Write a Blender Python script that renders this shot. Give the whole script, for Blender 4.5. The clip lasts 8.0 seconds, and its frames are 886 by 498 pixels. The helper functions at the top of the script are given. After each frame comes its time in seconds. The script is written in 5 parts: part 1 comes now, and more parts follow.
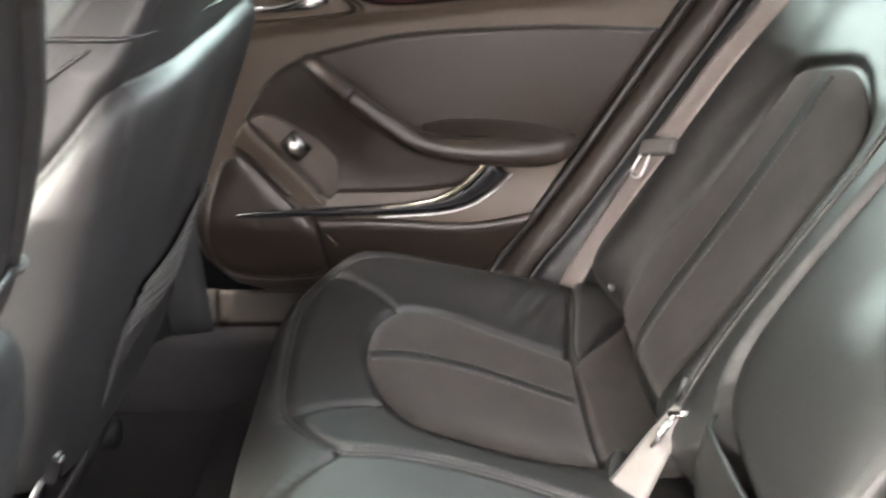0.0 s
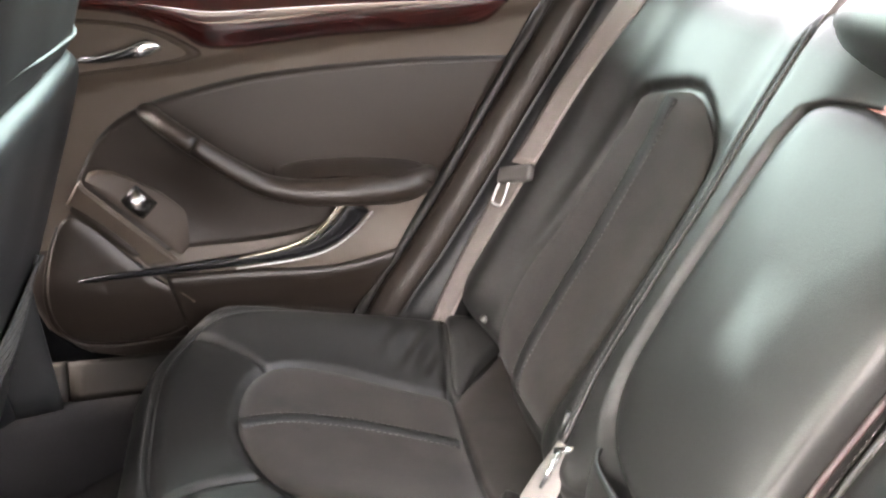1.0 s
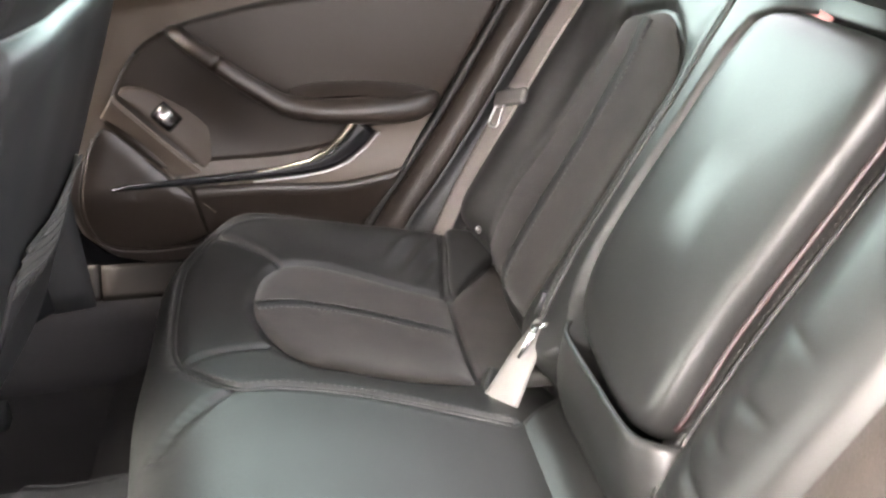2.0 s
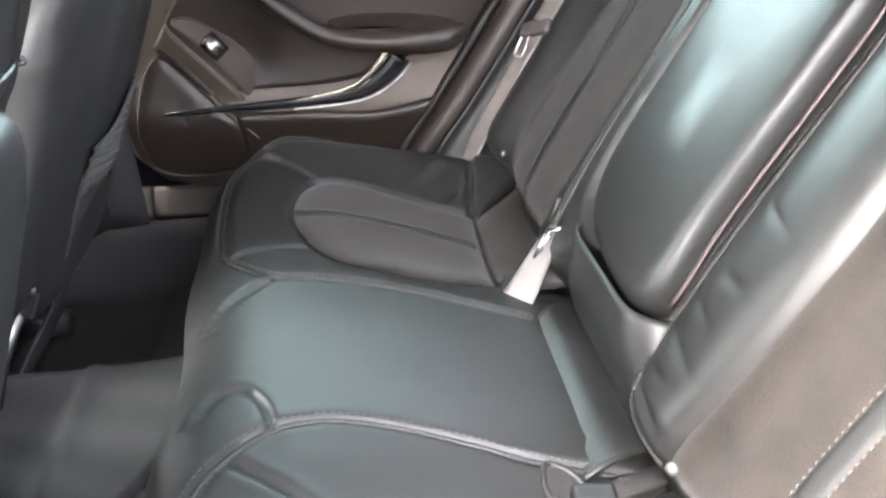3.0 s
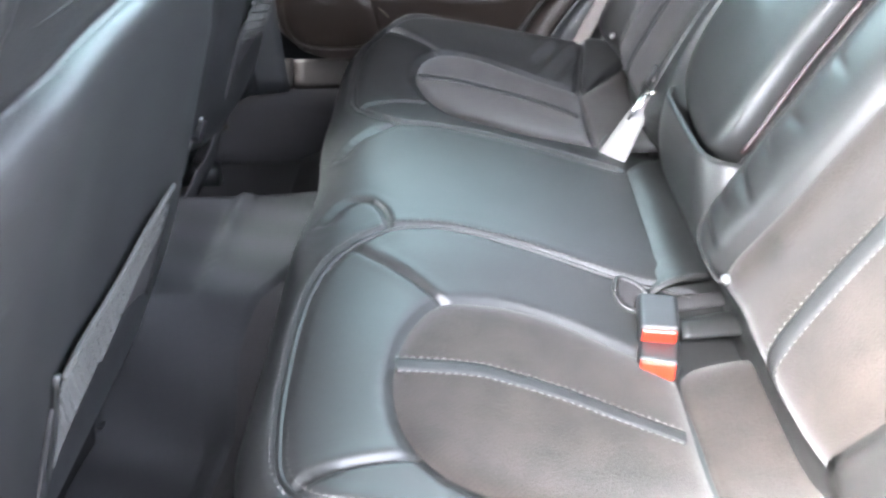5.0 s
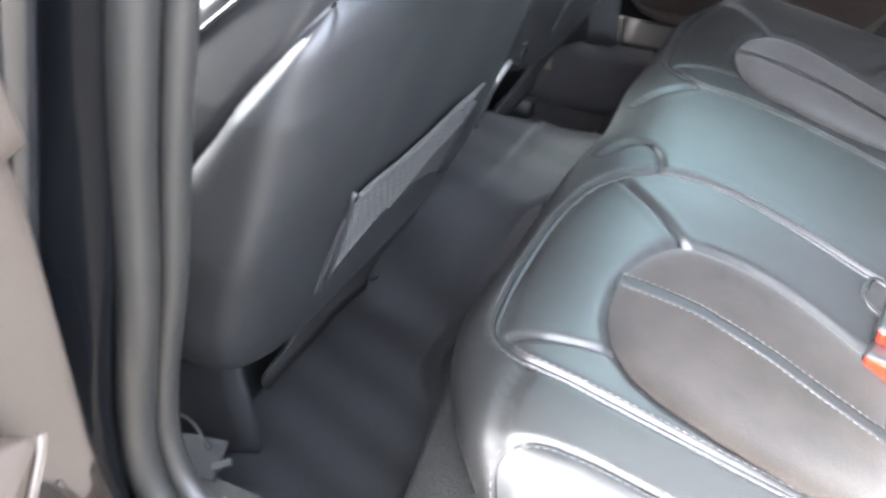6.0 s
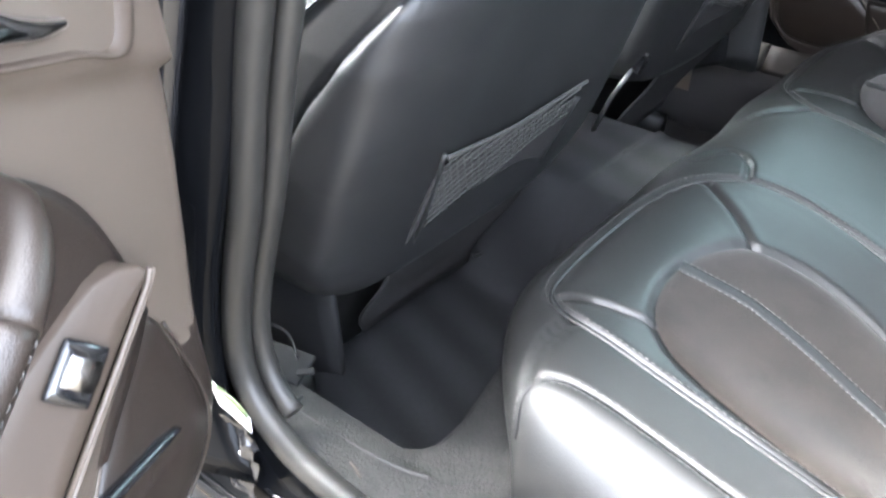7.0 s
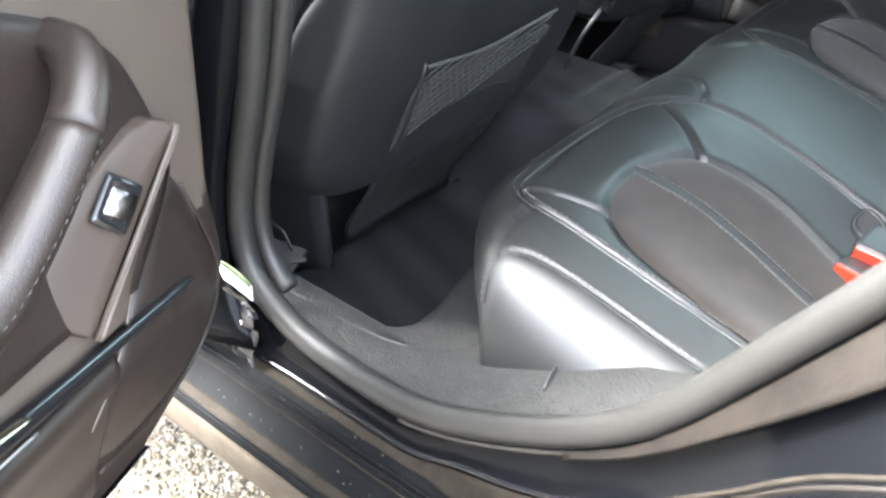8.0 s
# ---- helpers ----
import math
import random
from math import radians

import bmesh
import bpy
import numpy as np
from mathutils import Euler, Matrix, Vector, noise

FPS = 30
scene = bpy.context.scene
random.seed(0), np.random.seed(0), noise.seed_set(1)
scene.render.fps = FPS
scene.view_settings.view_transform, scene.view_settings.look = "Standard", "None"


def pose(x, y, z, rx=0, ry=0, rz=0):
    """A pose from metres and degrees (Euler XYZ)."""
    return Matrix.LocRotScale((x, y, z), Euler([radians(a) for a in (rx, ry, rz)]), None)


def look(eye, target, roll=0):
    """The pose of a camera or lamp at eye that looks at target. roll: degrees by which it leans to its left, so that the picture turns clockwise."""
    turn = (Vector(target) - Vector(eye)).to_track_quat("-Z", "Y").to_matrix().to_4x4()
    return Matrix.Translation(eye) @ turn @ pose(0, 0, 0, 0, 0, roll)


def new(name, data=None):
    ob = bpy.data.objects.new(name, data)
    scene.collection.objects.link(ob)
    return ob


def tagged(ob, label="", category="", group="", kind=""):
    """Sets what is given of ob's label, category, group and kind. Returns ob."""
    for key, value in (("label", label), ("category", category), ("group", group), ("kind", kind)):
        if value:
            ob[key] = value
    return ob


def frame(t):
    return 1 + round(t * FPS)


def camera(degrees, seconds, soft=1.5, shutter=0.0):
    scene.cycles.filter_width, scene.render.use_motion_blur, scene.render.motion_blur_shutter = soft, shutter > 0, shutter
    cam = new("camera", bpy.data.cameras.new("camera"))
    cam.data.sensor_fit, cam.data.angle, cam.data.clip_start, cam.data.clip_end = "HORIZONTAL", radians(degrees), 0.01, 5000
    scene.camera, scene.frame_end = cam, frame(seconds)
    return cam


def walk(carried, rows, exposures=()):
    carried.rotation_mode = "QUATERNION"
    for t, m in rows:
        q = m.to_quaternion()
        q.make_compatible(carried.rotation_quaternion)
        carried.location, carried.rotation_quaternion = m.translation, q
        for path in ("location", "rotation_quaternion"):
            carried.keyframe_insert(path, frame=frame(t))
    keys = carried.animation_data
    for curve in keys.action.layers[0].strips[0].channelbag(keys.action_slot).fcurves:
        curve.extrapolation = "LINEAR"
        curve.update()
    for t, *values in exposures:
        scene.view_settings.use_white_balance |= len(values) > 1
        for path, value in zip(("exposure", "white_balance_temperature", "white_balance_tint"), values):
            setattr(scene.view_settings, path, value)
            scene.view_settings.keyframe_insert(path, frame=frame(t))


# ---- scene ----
cam = camera(55.7, 8.0, soft=2.5, shutter=0.4)
PATH = [
    (0, (-0.013, 0.035, 1.095), (0.057, 1.845, 0.248), 0.7),
    (0.5, (-0.008, 0.092, 1.105), (0.277, 1.895, 0.288), 0.0),
    (1, (-0.008, 0.08, 1.115), (0.38, 1.863, 0.297), -0.5),
    (1.5, (-0.009, 0.017, 1.102), (0.364, 1.788, 0.253), -0.1),
    (3, (-0.011, -0.162, 1.059), (0.235, 1.582, 0.111), -0.7),
    (3.5, (-0.014, -0.204, 1.052), (0.166, 1.514, 0.044), -1.0),
    (4, (-0.014, -0.245, 1.046), (0.097, 1.444, -0.02), -1.4),
    (5.3, (-0.006, -0.356, 1.037), (-0.202, 1.305, -0.059), -2.3),
    (5.5, (0.008, -0.374, 1.034), (-0.348, 1.257, -0.068), -2.7),
    (6, (0.047, -0.435, 1.04), (-0.642, 1.061, -0.095), 1.4),
    (6.5, (0.105, -0.471, 1.051), (-0.808, 0.919, -0.06), 2.7),
    (7, (0.171, -0.497, 1.05), (-0.842, 0.829, -0.052), 2.0),
    (7.5, (0.222, -0.543, 1.038), (-0.798, 0.743, -0.104), 2.7),
    (8, (0.253, -0.597, 1.038), (-0.701, 0.732, -0.113), 3.7),
]
EXPOSURES = [(0.0, 7.05, 7400, 13), (1.7, 7.15, 7400, 14), (2.8, 7.05, 6850, 12), (4.2, 7.1, 6400, 8), (5.3, 7.4, 6100, 10), (6.2, 7.3, 6150, 9), (6.7, 7.05, 6150, 8), (7.3, 6.65, 6200, 7), (8.0, 6.5, 6200, 6)]
walk(cam, [(t, look(eye, target, roll)) for t, eye, target, roll in PATH], EXPOSURES)

# ---- world and sun ----
world = bpy.data.worlds.new("sky")
scene.world = world
world.use_nodes = True
wn = world.node_tree.nodes
sky = wn.new("ShaderNodeTexSky")
sky.sky_type, sky.sun_disc = "NISHITA", False
sky.sun_elevation, sky.sun_rotation = radians(52), radians(-112)
sky.air_density, sky.dust_density, sky.ozone_density = 0.4, 5.0, 0.3
haze = wn.new("ShaderNodeHueSaturation")
haze.inputs["Saturation"].default_value = 0.4
world.node_tree.links.new(sky.outputs[0], haze.inputs["Color"])
world.node_tree.links.new(haze.outputs[0], wn["Background"].inputs[0])
wn["Background"].inputs[1].default_value = 0.15
sun = new("sun", bpy.data.lights.new("sun", "SUN"))
sun.data.energy, sun.data.angle, sun.data.color = 0.12, radians(70), (1.0, 0.98, 0.96)
sun.matrix_world = look((-0.56, -0.23, 0.79), (0, 0, 0))

MID = 0.545


# ---- materials ----
def mat(name, color, rough=0.5, metal=0.0, spec=0.5, grain=0.0, scale=400.0, blotch=0.0, blotch_scale=6.0,
        speck=0.0, coat=0.0, sheen=0.0, kind="noise", rough_var=0.0, color2=None, swell=0.0, swell_scale=22.0):
    m = bpy.data.materials.new(name)
    m.use_nodes = True
    n, l = m.node_tree.nodes, m.node_tree.links
    b = n["Principled BSDF"]
    b.inputs["Roughness"].default_value = rough
    b.inputs["Metallic"].default_value = metal
    b.inputs["Specular IOR Level"].default_value = spec
    b.inputs["Coat Weight"].default_value = coat
    b.inputs["Coat Roughness"].default_value = 0.04
    b.inputs["Sheen Weight"].default_value = sheen
    b.inputs["Sheen Roughness"].default_value = 0.5
    co = n.new("ShaderNodeTexCoord")
    base = n.new("ShaderNodeRGB")
    base.outputs[0].default_value = (*color, 1)
    out = base.outputs[0]
    big = n.new("ShaderNodeTexNoise")
    big.inputs["Scale"].default_value, big.inputs["Detail"].default_value = blotch_scale, 4
    l.new(co.outputs["Object"], big.inputs["Vector"])
    fine = n.new("ShaderNodeTexVoronoi" if kind == "cells" else "ShaderNodeTexNoise")
    fine.inputs["Scale"].default_value = scale
    l.new(co.outputs["Object"], fine.inputs["Vector"])
    if blotch:
        mix = n.new("ShaderNodeMix")
        mix.data_type, mix.blend_type = "RGBA", "MIX"
        c2 = color2 or tuple(c * (1 - blotch) for c in color)
        ramp = n.new("ShaderNodeMapRange")
        ramp.inputs[1].default_value, ramp.inputs[2].default_value = 0.35, 0.7
        l.new(big.outputs[0], ramp.inputs[0])
        l.new(ramp.outputs[0], mix.inputs[0])
        l.new(out, mix.inputs[6])
        mix.inputs[7].default_value = (*c2, 1)
        out = mix.outputs[2]
    if speck:
        mix = n.new("ShaderNodeMix")
        mix.data_type, mix.blend_type = "RGBA", "MULTIPLY"
        ramp = n.new("ShaderNodeMapRange")
        ramp.inputs[3].default_value, ramp.inputs[4].default_value = 1 - speck, 1 + speck
        l.new(fine.outputs[0], ramp.inputs[0])
        mix.inputs[0].default_value = 1.0
        l.new(out, mix.inputs[6])
        l.new(ramp.outputs[0], mix.inputs[7])
        out = mix.outputs[2]
    l.new(out, b.inputs["Base Color"])
    if rough_var:
        rr = n.new("ShaderNodeMapRange")
        rr.inputs[3].default_value, rr.inputs[4].default_value = rough - rough_var, rough + rough_var
        l.new(big.outputs[0], rr.inputs[0])
        l.new(rr.outputs[0], b.inputs["Roughness"])
    if grain:
        bump = n.new("ShaderNodeBump")
        bump.inputs["Strength"].default_value, bump.inputs["Distance"].default_value = 1.0, grain
        l.new(fine.outputs[0], bump.inputs["Height"])
        l.new(bump.outputs[0], b.inputs["Normal"])
        if swell:
            low, soft_bump = n.new("ShaderNodeTexNoise"), n.new("ShaderNodeBump")
            low.inputs["Scale"].default_value, low.inputs["Detail"].default_value = swell_scale, 3
            soft_bump.inputs["Strength"].default_value, soft_bump.inputs["Distance"].default_value = 1.0, swell
            l.new(co.outputs["Object"], low.inputs["Vector"])
            l.new(low.outputs[0], soft_bump.inputs["Height"])
            l.new(soft_bump.outputs[0], bump.inputs["Normal"])
    return m


LEATHER = mat("black_leather", (0.0135, 0.0135, 0.0131), 0.42, spec=0.42, grain=0.00012, scale=800, kind="cells", blotch=0.25, blotch_scale=9, rough_var=0.05, swell=0.0006, swell_scale=14)
SHELL = mat("seat_shell", (0.0145, 0.0146, 0.0150), 0.46, spec=0.35, grain=0.00012, scale=800, kind="cells", blotch=0.2, blotch_scale=8, rough_var=0.05, swell=0.0006, swell_scale=9)
SUEDE = mat("suede", (0.0190, 0.0152, 0.0127), 0.9, spec=0.15, grain=0.0006, scale=600, blotch=0.5, blotch_scale=26, speck=0.45, sheen=0.12)


def perforate(m, pitch, depth):
    """Rows of fine holes in a cloth, in the plane of the thing's first two axes."""
    n, l = m.node_tree.nodes, m.node_tree.links
    co, sep = n.new("ShaderNodeTexCoord"), n.new("ShaderNodeSeparateXYZ")
    l.new(co.outputs["Object"], sep.inputs[0])
    waves = []
    for axis in (0, 1):
        mul, sn = n.new("ShaderNodeMath"), n.new("ShaderNodeMath")
        mul.operation, sn.operation = "MULTIPLY", "SINE"
        mul.inputs[1].default_value = 2 * math.pi / pitch
        l.new(sep.outputs[axis], mul.inputs[0])
        l.new(mul.outputs[0], sn.inputs[0])
        waves.append(sn)
    both = n.new("ShaderNodeMath")
    both.operation = "MULTIPLY"
    l.new(waves[0].outputs[0], both.inputs[0])
    l.new(waves[1].outputs[0], both.inputs[1])
    hole = n.new("ShaderNodeMapRange")
    hole.inputs[1].default_value, hole.inputs[2].default_value = 0.45, 0.9
    hole.inputs[3].default_value, hole.inputs[4].default_value = 1.0, 1.0 - depth
    l.new(both.outputs[0], hole.inputs[0])
    bsdf = n["Principled BSDF"]
    old = bsdf.inputs["Base Color"].links[0].from_socket
    mix = n.new("ShaderNodeMix")
    mix.data_type, mix.blend_type = "RGBA", "MULTIPLY"
    mix.inputs[0].default_value = 1.0
    l.new(old, mix.inputs[6])
    l.new(hole.outputs[0], mix.inputs[7])
    l.new(mix.outputs[2], bsdf.inputs["Base Color"])
    return m




def stains(m, spots, depth):
    """Soft dark stains at places (x, y, radius) of a thing's own axes."""
    n, l = m.node_tree.nodes, m.node_tree.links
    co, wob, warp = n.new("ShaderNodeTexCoord"), n.new("ShaderNodeTexNoise"), n.new("ShaderNodeVectorMath")
    wob.inputs["Scale"].default_value = 60
    warp.operation, warp.inputs[2].default_value = "MULTIPLY_ADD", (0, 0, 0)
    l.new(co.outputs["Object"], wob.inputs["Vector"])
    warp.inputs[1].default_value = (0.02, 0.02, 0.0)
    l.new(wob.outputs["Color"], warp.inputs[0])
    l.new(co.outputs["Object"], warp.inputs[2])
    bsdf = n["Principled BSDF"]
    for x, y, r in spots:
        flat, dist, span, mix = n.new("ShaderNodeVectorMath"), n.new("ShaderNodeVectorMath"), n.new("ShaderNodeMapRange"), n.new("ShaderNodeMix")
        flat.operation, flat.inputs[1].default_value = "MULTIPLY", (1, 1, 0)
        dist.operation, dist.inputs[1].default_value = "DISTANCE", (x + 0.01, y + 0.01, 0)
        l.new(warp.outputs[0], flat.inputs[0])
        l.new(flat.outputs[0], dist.inputs[0])
        span.inputs[1].default_value, span.inputs[2].default_value = 0.4 * r, 1.2 * r
        span.inputs[3].default_value, span.inputs[4].default_value = 1 - depth, 1.0
        l.new(dist.outputs["Value"], span.inputs[0])
        mix.data_type, mix.blend_type = "RGBA", "MULTIPLY"
        mix.inputs[0].default_value = 1.0
        l.new(bsdf.inputs["Base Color"].links[0].from_socket, mix.inputs[6])
        l.new(span.outputs[0], mix.inputs[7])
        l.new(mix.outputs[2], bsdf.inputs["Base Color"])
    return m


PERFORATED = perforate(mat("perforated_suede", (0.0190, 0.0152, 0.0127), 0.9, spec=0.15, grain=0.0006, scale=600, blotch=0.5, blotch_scale=26, speck=0.45, sheen=0.12), 0.0050, 0.55)
stains(PERFORATED, [(-0.072, 0.360, 0.009), (-0.050, 0.352, 0.009), (-0.046, 0.315, 0.007), (0.110, 0.245, 0.05), (0.07, -0.42, 0.03)], 0.45)
DARK_PIPING = mat("dark_piping", (0.024, 0.0125, 0.0125), 0.45, grain=0.0001, scale=900, blotch=0.2)
STRIPE = mat("stripe_leather", (0.015, 0.0155, 0.0156), 0.6, spec=0.28, grain=0.0002, scale=800, kind="cells")
THREAD = mat("grey_thread", (0.085, 0.081, 0.078), 0.8)
DOOR_PLASTIC = mat("door_plastic", (0.068, 0.0525, 0.0405), 0.5, grain=0.00015, scale=1200, blotch=0.12)
DOOR_LEATHER = mat("door_vinyl", (0.0175, 0.0127, 0.0100), 0.38, spec=0.40, grain=0.0002, scale=900, kind="cells", blotch=0.15)
SWITCH_PLATE = mat("switch_plate", (0.042, 0.031, 0.0235), 0.55, spec=0.3, grain=0.00005, scale=1500, blotch=0.1)
WOOD = mat("red_wood", (0.040, 0.009, 0.008), 0.12, coat=1.0, blotch=0.6, blotch_scale=25)
CHROME = mat("chrome", (0.75, 0.75, 0.76), 0.09, metal=1.0)
BRASSY = mat("satin_metal", (0.62, 0.58, 0.46), 0.18, metal=1.0)
SATIN = mat("satin_silver", (0.55, 0.55, 0.55), 0.3, metal=0.9)
SWITCH = mat("switch_metal", (0.26, 0.25, 0.24), 0.25, metal=1.0, blotch=0.1)
GLOSS = mat("gloss_black", (0.008, 0.008, 0.009), 0.08, spec=0.6)
MATTE = mat("matte_plastic", (0.0055, 0.0056, 0.0060), 0.75, spec=0.15, grain=0.0002, scale=900, blotch=0.25)
BLACK_PLASTIC = mat("black_plastic", (0.014, 0.0145, 0.015), 0.45, grain=0.0001, scale=1500, blotch=0.2)
RUBBER = mat("seal_rubber", (0.017, 0.0162, 0.0148), 0.42, spec=0.35, grain=0.00015, scale=900, blotch=0.3, rough_var=0.08)
PAINT = mat("black_paint", (0.0030, 0.0032, 0.0037), 0.08, spec=0.06, coat=0.0, blotch=0.3)
ROCKER = mat("dull_black_rocker", (0.0040, 0.0042, 0.0046), 0.70, spec=0.03, blotch=0.4, blotch_scale=30, grain=0.0002, scale=300)
# Dust film, with brown for ground reflected in the jamb's paint.
DUST_AND_MIRROR = mat("jamb_dust_and_mirror", (0.010, 0.0082, 0.0068), 0.55, spec=0.10, rough_var=0.12, blotch=0.5, blotch_scale=30, grain=0.0003, scale=200)
CARPET = mat("grey_carpet", (0.025, 0.0248, 0.0238), 0.95, spec=0.1, grain=0.0022, scale=420, speck=0.85, blotch=0.22, blotch_scale=60)
MAT_CLOTH = mat("mat_pile", (0.019, 0.0193, 0.0205), 0.95, spec=0.15, grain=0.0012, scale=800, speck=0.4, blotch=0.2)
DARK_CARPET = mat("dark_carpet", (0.030, 0.0285, 0.029), 0.95, spec=0.1, grain=0.0012, scale=800, speck=0.4, blotch=0.2)
SILL_PLASTIC = mat("sill_plate", (0.0085, 0.0068, 0.0054), 0.55, spec=0.15, grain=0.0001, scale=900, blotch=0.15)
WEB = mat("belt_webbing", (0.16, 0.14, 0.13), 0.6, grain=0.0004, scale=1200, speck=0.2)
WEB_LIGHT = mat("pale_webbing", (0.13, 0.12, 0.113), 0.6, grain=0.0004, scale=1200, speck=0.15)
RED = mat("red_button", (0.42, 0.022, 0.008), 0.3, spec=0.5, blotch=0.1)
NET = mat("net_cord", (0.045, 0.044, 0.042), 0.75, spec=0.2)
HEADLINER = mat("headliner", (0.34, 0.325, 0.30), 0.9, grain=0.0003, scale=900, blotch=0.1)
WHITE = mat("pale_button", (0.11, 0.107, 0.104), 0.35)
PINK = mat("pink_tag", (0.45, 0.20, 0.19), 0.6, blotch=0.3, blotch_scale=60)
# Tan painted for gravel reflected in the black lower rocker.
MIRRORED_GRAVEL = mat("mirrored_gravel_tan", (0.036, 0.0285, 0.021), 0.9, spec=0.1, blotch=0.5, blotch_scale=25, speck=0.4, scale=500, grain=0.0004, color2=(0.019, 0.0155, 0.0115))
SEAM = mat("seam_sealer", (0.045, 0.040, 0.034), 0.8, spec=0.1, blotch=0.4, blotch_scale=40)
DUST_BAND = mat("settled_dust", (0.0150, 0.0125, 0.0098), 0.9, spec=0.05, blotch=0.5, blotch_scale=45, speck=0.4, scale=300, grain=0.0004)
LEAF = mat("green_leaf", (0.07, 0.12, 0.03), 0.5, blotch=0.5, blotch_scale=9)
# White put in for glaring ground at the pillar.
GLARE_WHITE = mat("glare_white", (0.75, 0.75, 0.73), 0.4, blotch=0.2, blotch_scale=30)
TONGUE = mat("tongue_plastic", (0.07, 0.065, 0.062), 0.4, grain=0.0001, scale=1200, blotch=0.15)
BAND = mat("green_band", (0.035, 0.055, 0.018), 0.5, blotch=0.5, blotch_scale=60, color2=(0.08, 0.10, 0.05))
GRAVEL = mat("gravel_ground", (0.050, 0.043, 0.032), 0.9, grain=0.006, scale=120, kind="cells", speck=0.95, blotch=0.6, blotch_scale=110, color2=(0.013, 0.0105, 0.008))

PEBBLE = mat("gravel_stone", (0.050, 0.0405, 0.0270), 0.85, spec=0.2, grain=0.0006, scale=300, blotch=0.3, blotch_scale=60)


def per_stone(m, low, high):
    """Each stone of the joined mesh is lighter or darker than the next."""
    n, l = m.node_tree.nodes, m.node_tree.links
    shader = n["Principled BSDF"]
    old = shader.inputs["Base Color"].links[0].from_socket
    geo, span, mix = n.new("ShaderNodeNewGeometry"), n.new("ShaderNodeMapRange"), n.new("ShaderNodeMix")
    span.inputs[3].default_value, span.inputs[4].default_value = low, high
    mix.data_type, mix.blend_type = "RGBA", "MULTIPLY"
    mix.inputs[0].default_value = 1.0
    l.new(geo.outputs["Random Per Island"], span.inputs[0])
    l.new(old, mix.inputs[6])
    l.new(span.outputs[0], mix.inputs[7])
    l.new(mix.outputs[2], shader.inputs["Base Color"])


per_stone(PEBBLE, 0.4, 1.4)
BRICK = mat("blocking_wall", (0.22, 0.19, 0.16), 0.9, grain=0.004, scale=60, blotch=0.4, blotch_scale=3, speck=0.3)


def bands(m, pitch, amount, slant):
    """Broad soft stripes brushed into a pile."""
    n, l = m.node_tree.nodes, m.node_tree.links
    wave = n.new("ShaderNodeTexWave")
    wave.wave_type, wave.bands_direction = "BANDS", "Y"
    wave.inputs["Scale"].default_value, wave.inputs["Distortion"].default_value = 0.314 / pitch, 0.5
    wave.inputs["Detail"].default_value, wave.inputs["Detail Scale"].default_value = 2.0, 1.5
    co, rot = n.new("ShaderNodeTexCoord"), n.new("ShaderNodeMapping")
    rot.inputs["Rotation"].default_value = (0, 0, slant)
    l.new(co.outputs["Object"], rot.inputs["Vector"])
    l.new(rot.outputs[0], wave.inputs["Vector"])
    span, mix = n.new("ShaderNodeMapRange"), n.new("ShaderNodeMix")
    span.inputs[3].default_value, span.inputs[4].default_value = 1 - amount, 1 + amount
    l.new(wave.outputs["Fac"], span.inputs[0])
    mix.data_type, mix.blend_type = "RGBA", "MULTIPLY"
    mix.inputs[0].default_value = 1.0
    bsdf = n["Principled BSDF"]
    l.new(bsdf.inputs["Base Color"].links[0].from_socket, mix.inputs[6])
    l.new(span.outputs[0], mix.inputs[7])
    l.new(mix.outputs[2], bsdf.inputs["Base Color"])


bands(MAT_CLOTH, 0.075, 0.22, 0.35)


def glass(name, tint):
    m = bpy.data.materials.new(name)
    m.use_nodes = True
    n, l = m.node_tree.nodes, m.node_tree.links
    n.clear()
    out, mix = n.new("ShaderNodeOutputMaterial"), n.new("ShaderNodeMixShader")
    tr, gl, fr = n.new("ShaderNodeBsdfTransparent"), n.new("ShaderNodeBsdfGlossy"), n.new("ShaderNodeFresnel")
    tr.inputs[0].default_value = (*tint, 1)
    gl.inputs["Roughness"].default_value = 0.02
    l.new(fr.outputs[0], mix.inputs[0])
    l.new(tr.outputs[0], mix.inputs[1])
    l.new(gl.outputs[0], mix.inputs[2])
    l.new(mix.outputs[0], out.inputs[0])
    return m


GLASS = glass("tinted_glass", (0.50, 0.66, 0.60))
SCREEN_GLASS = glass("screen_glass", (0.84, 0.93, 0.91))


# ---- building helpers ----
def thing(name, base, label, category, group="", kind=""):
    ob = new(name)
    ob.location = base
    ob.empty_display_size = 0.05
    return tagged(ob, label, category, group, kind)


def link_mesh(name, verts, faces, material, parent=None, label="", smooth=True, kind=""):
    me = bpy.data.meshes.new(name)
    off = Vector((0, 0, 0))
    up = parent
    while up is not None:
        off += up.location
        up = up.parent
    me.from_pydata([(v[0] - off[0], v[1] - off[1], v[2] - off[2]) for v in verts], [], faces)
    me.materials.append(material)
    bm = bmesh.new()
    bm.from_mesh(me)
    bmesh.ops.recalc_face_normals(bm, faces=bm.faces)
    for f in bm.faces:
        f.smooth = smooth
    bm.to_mesh(me)
    bm.free()
    ob = new(name, me)
    if parent is not None:
        ob.parent = parent
    return tagged(ob, label, kind=kind)


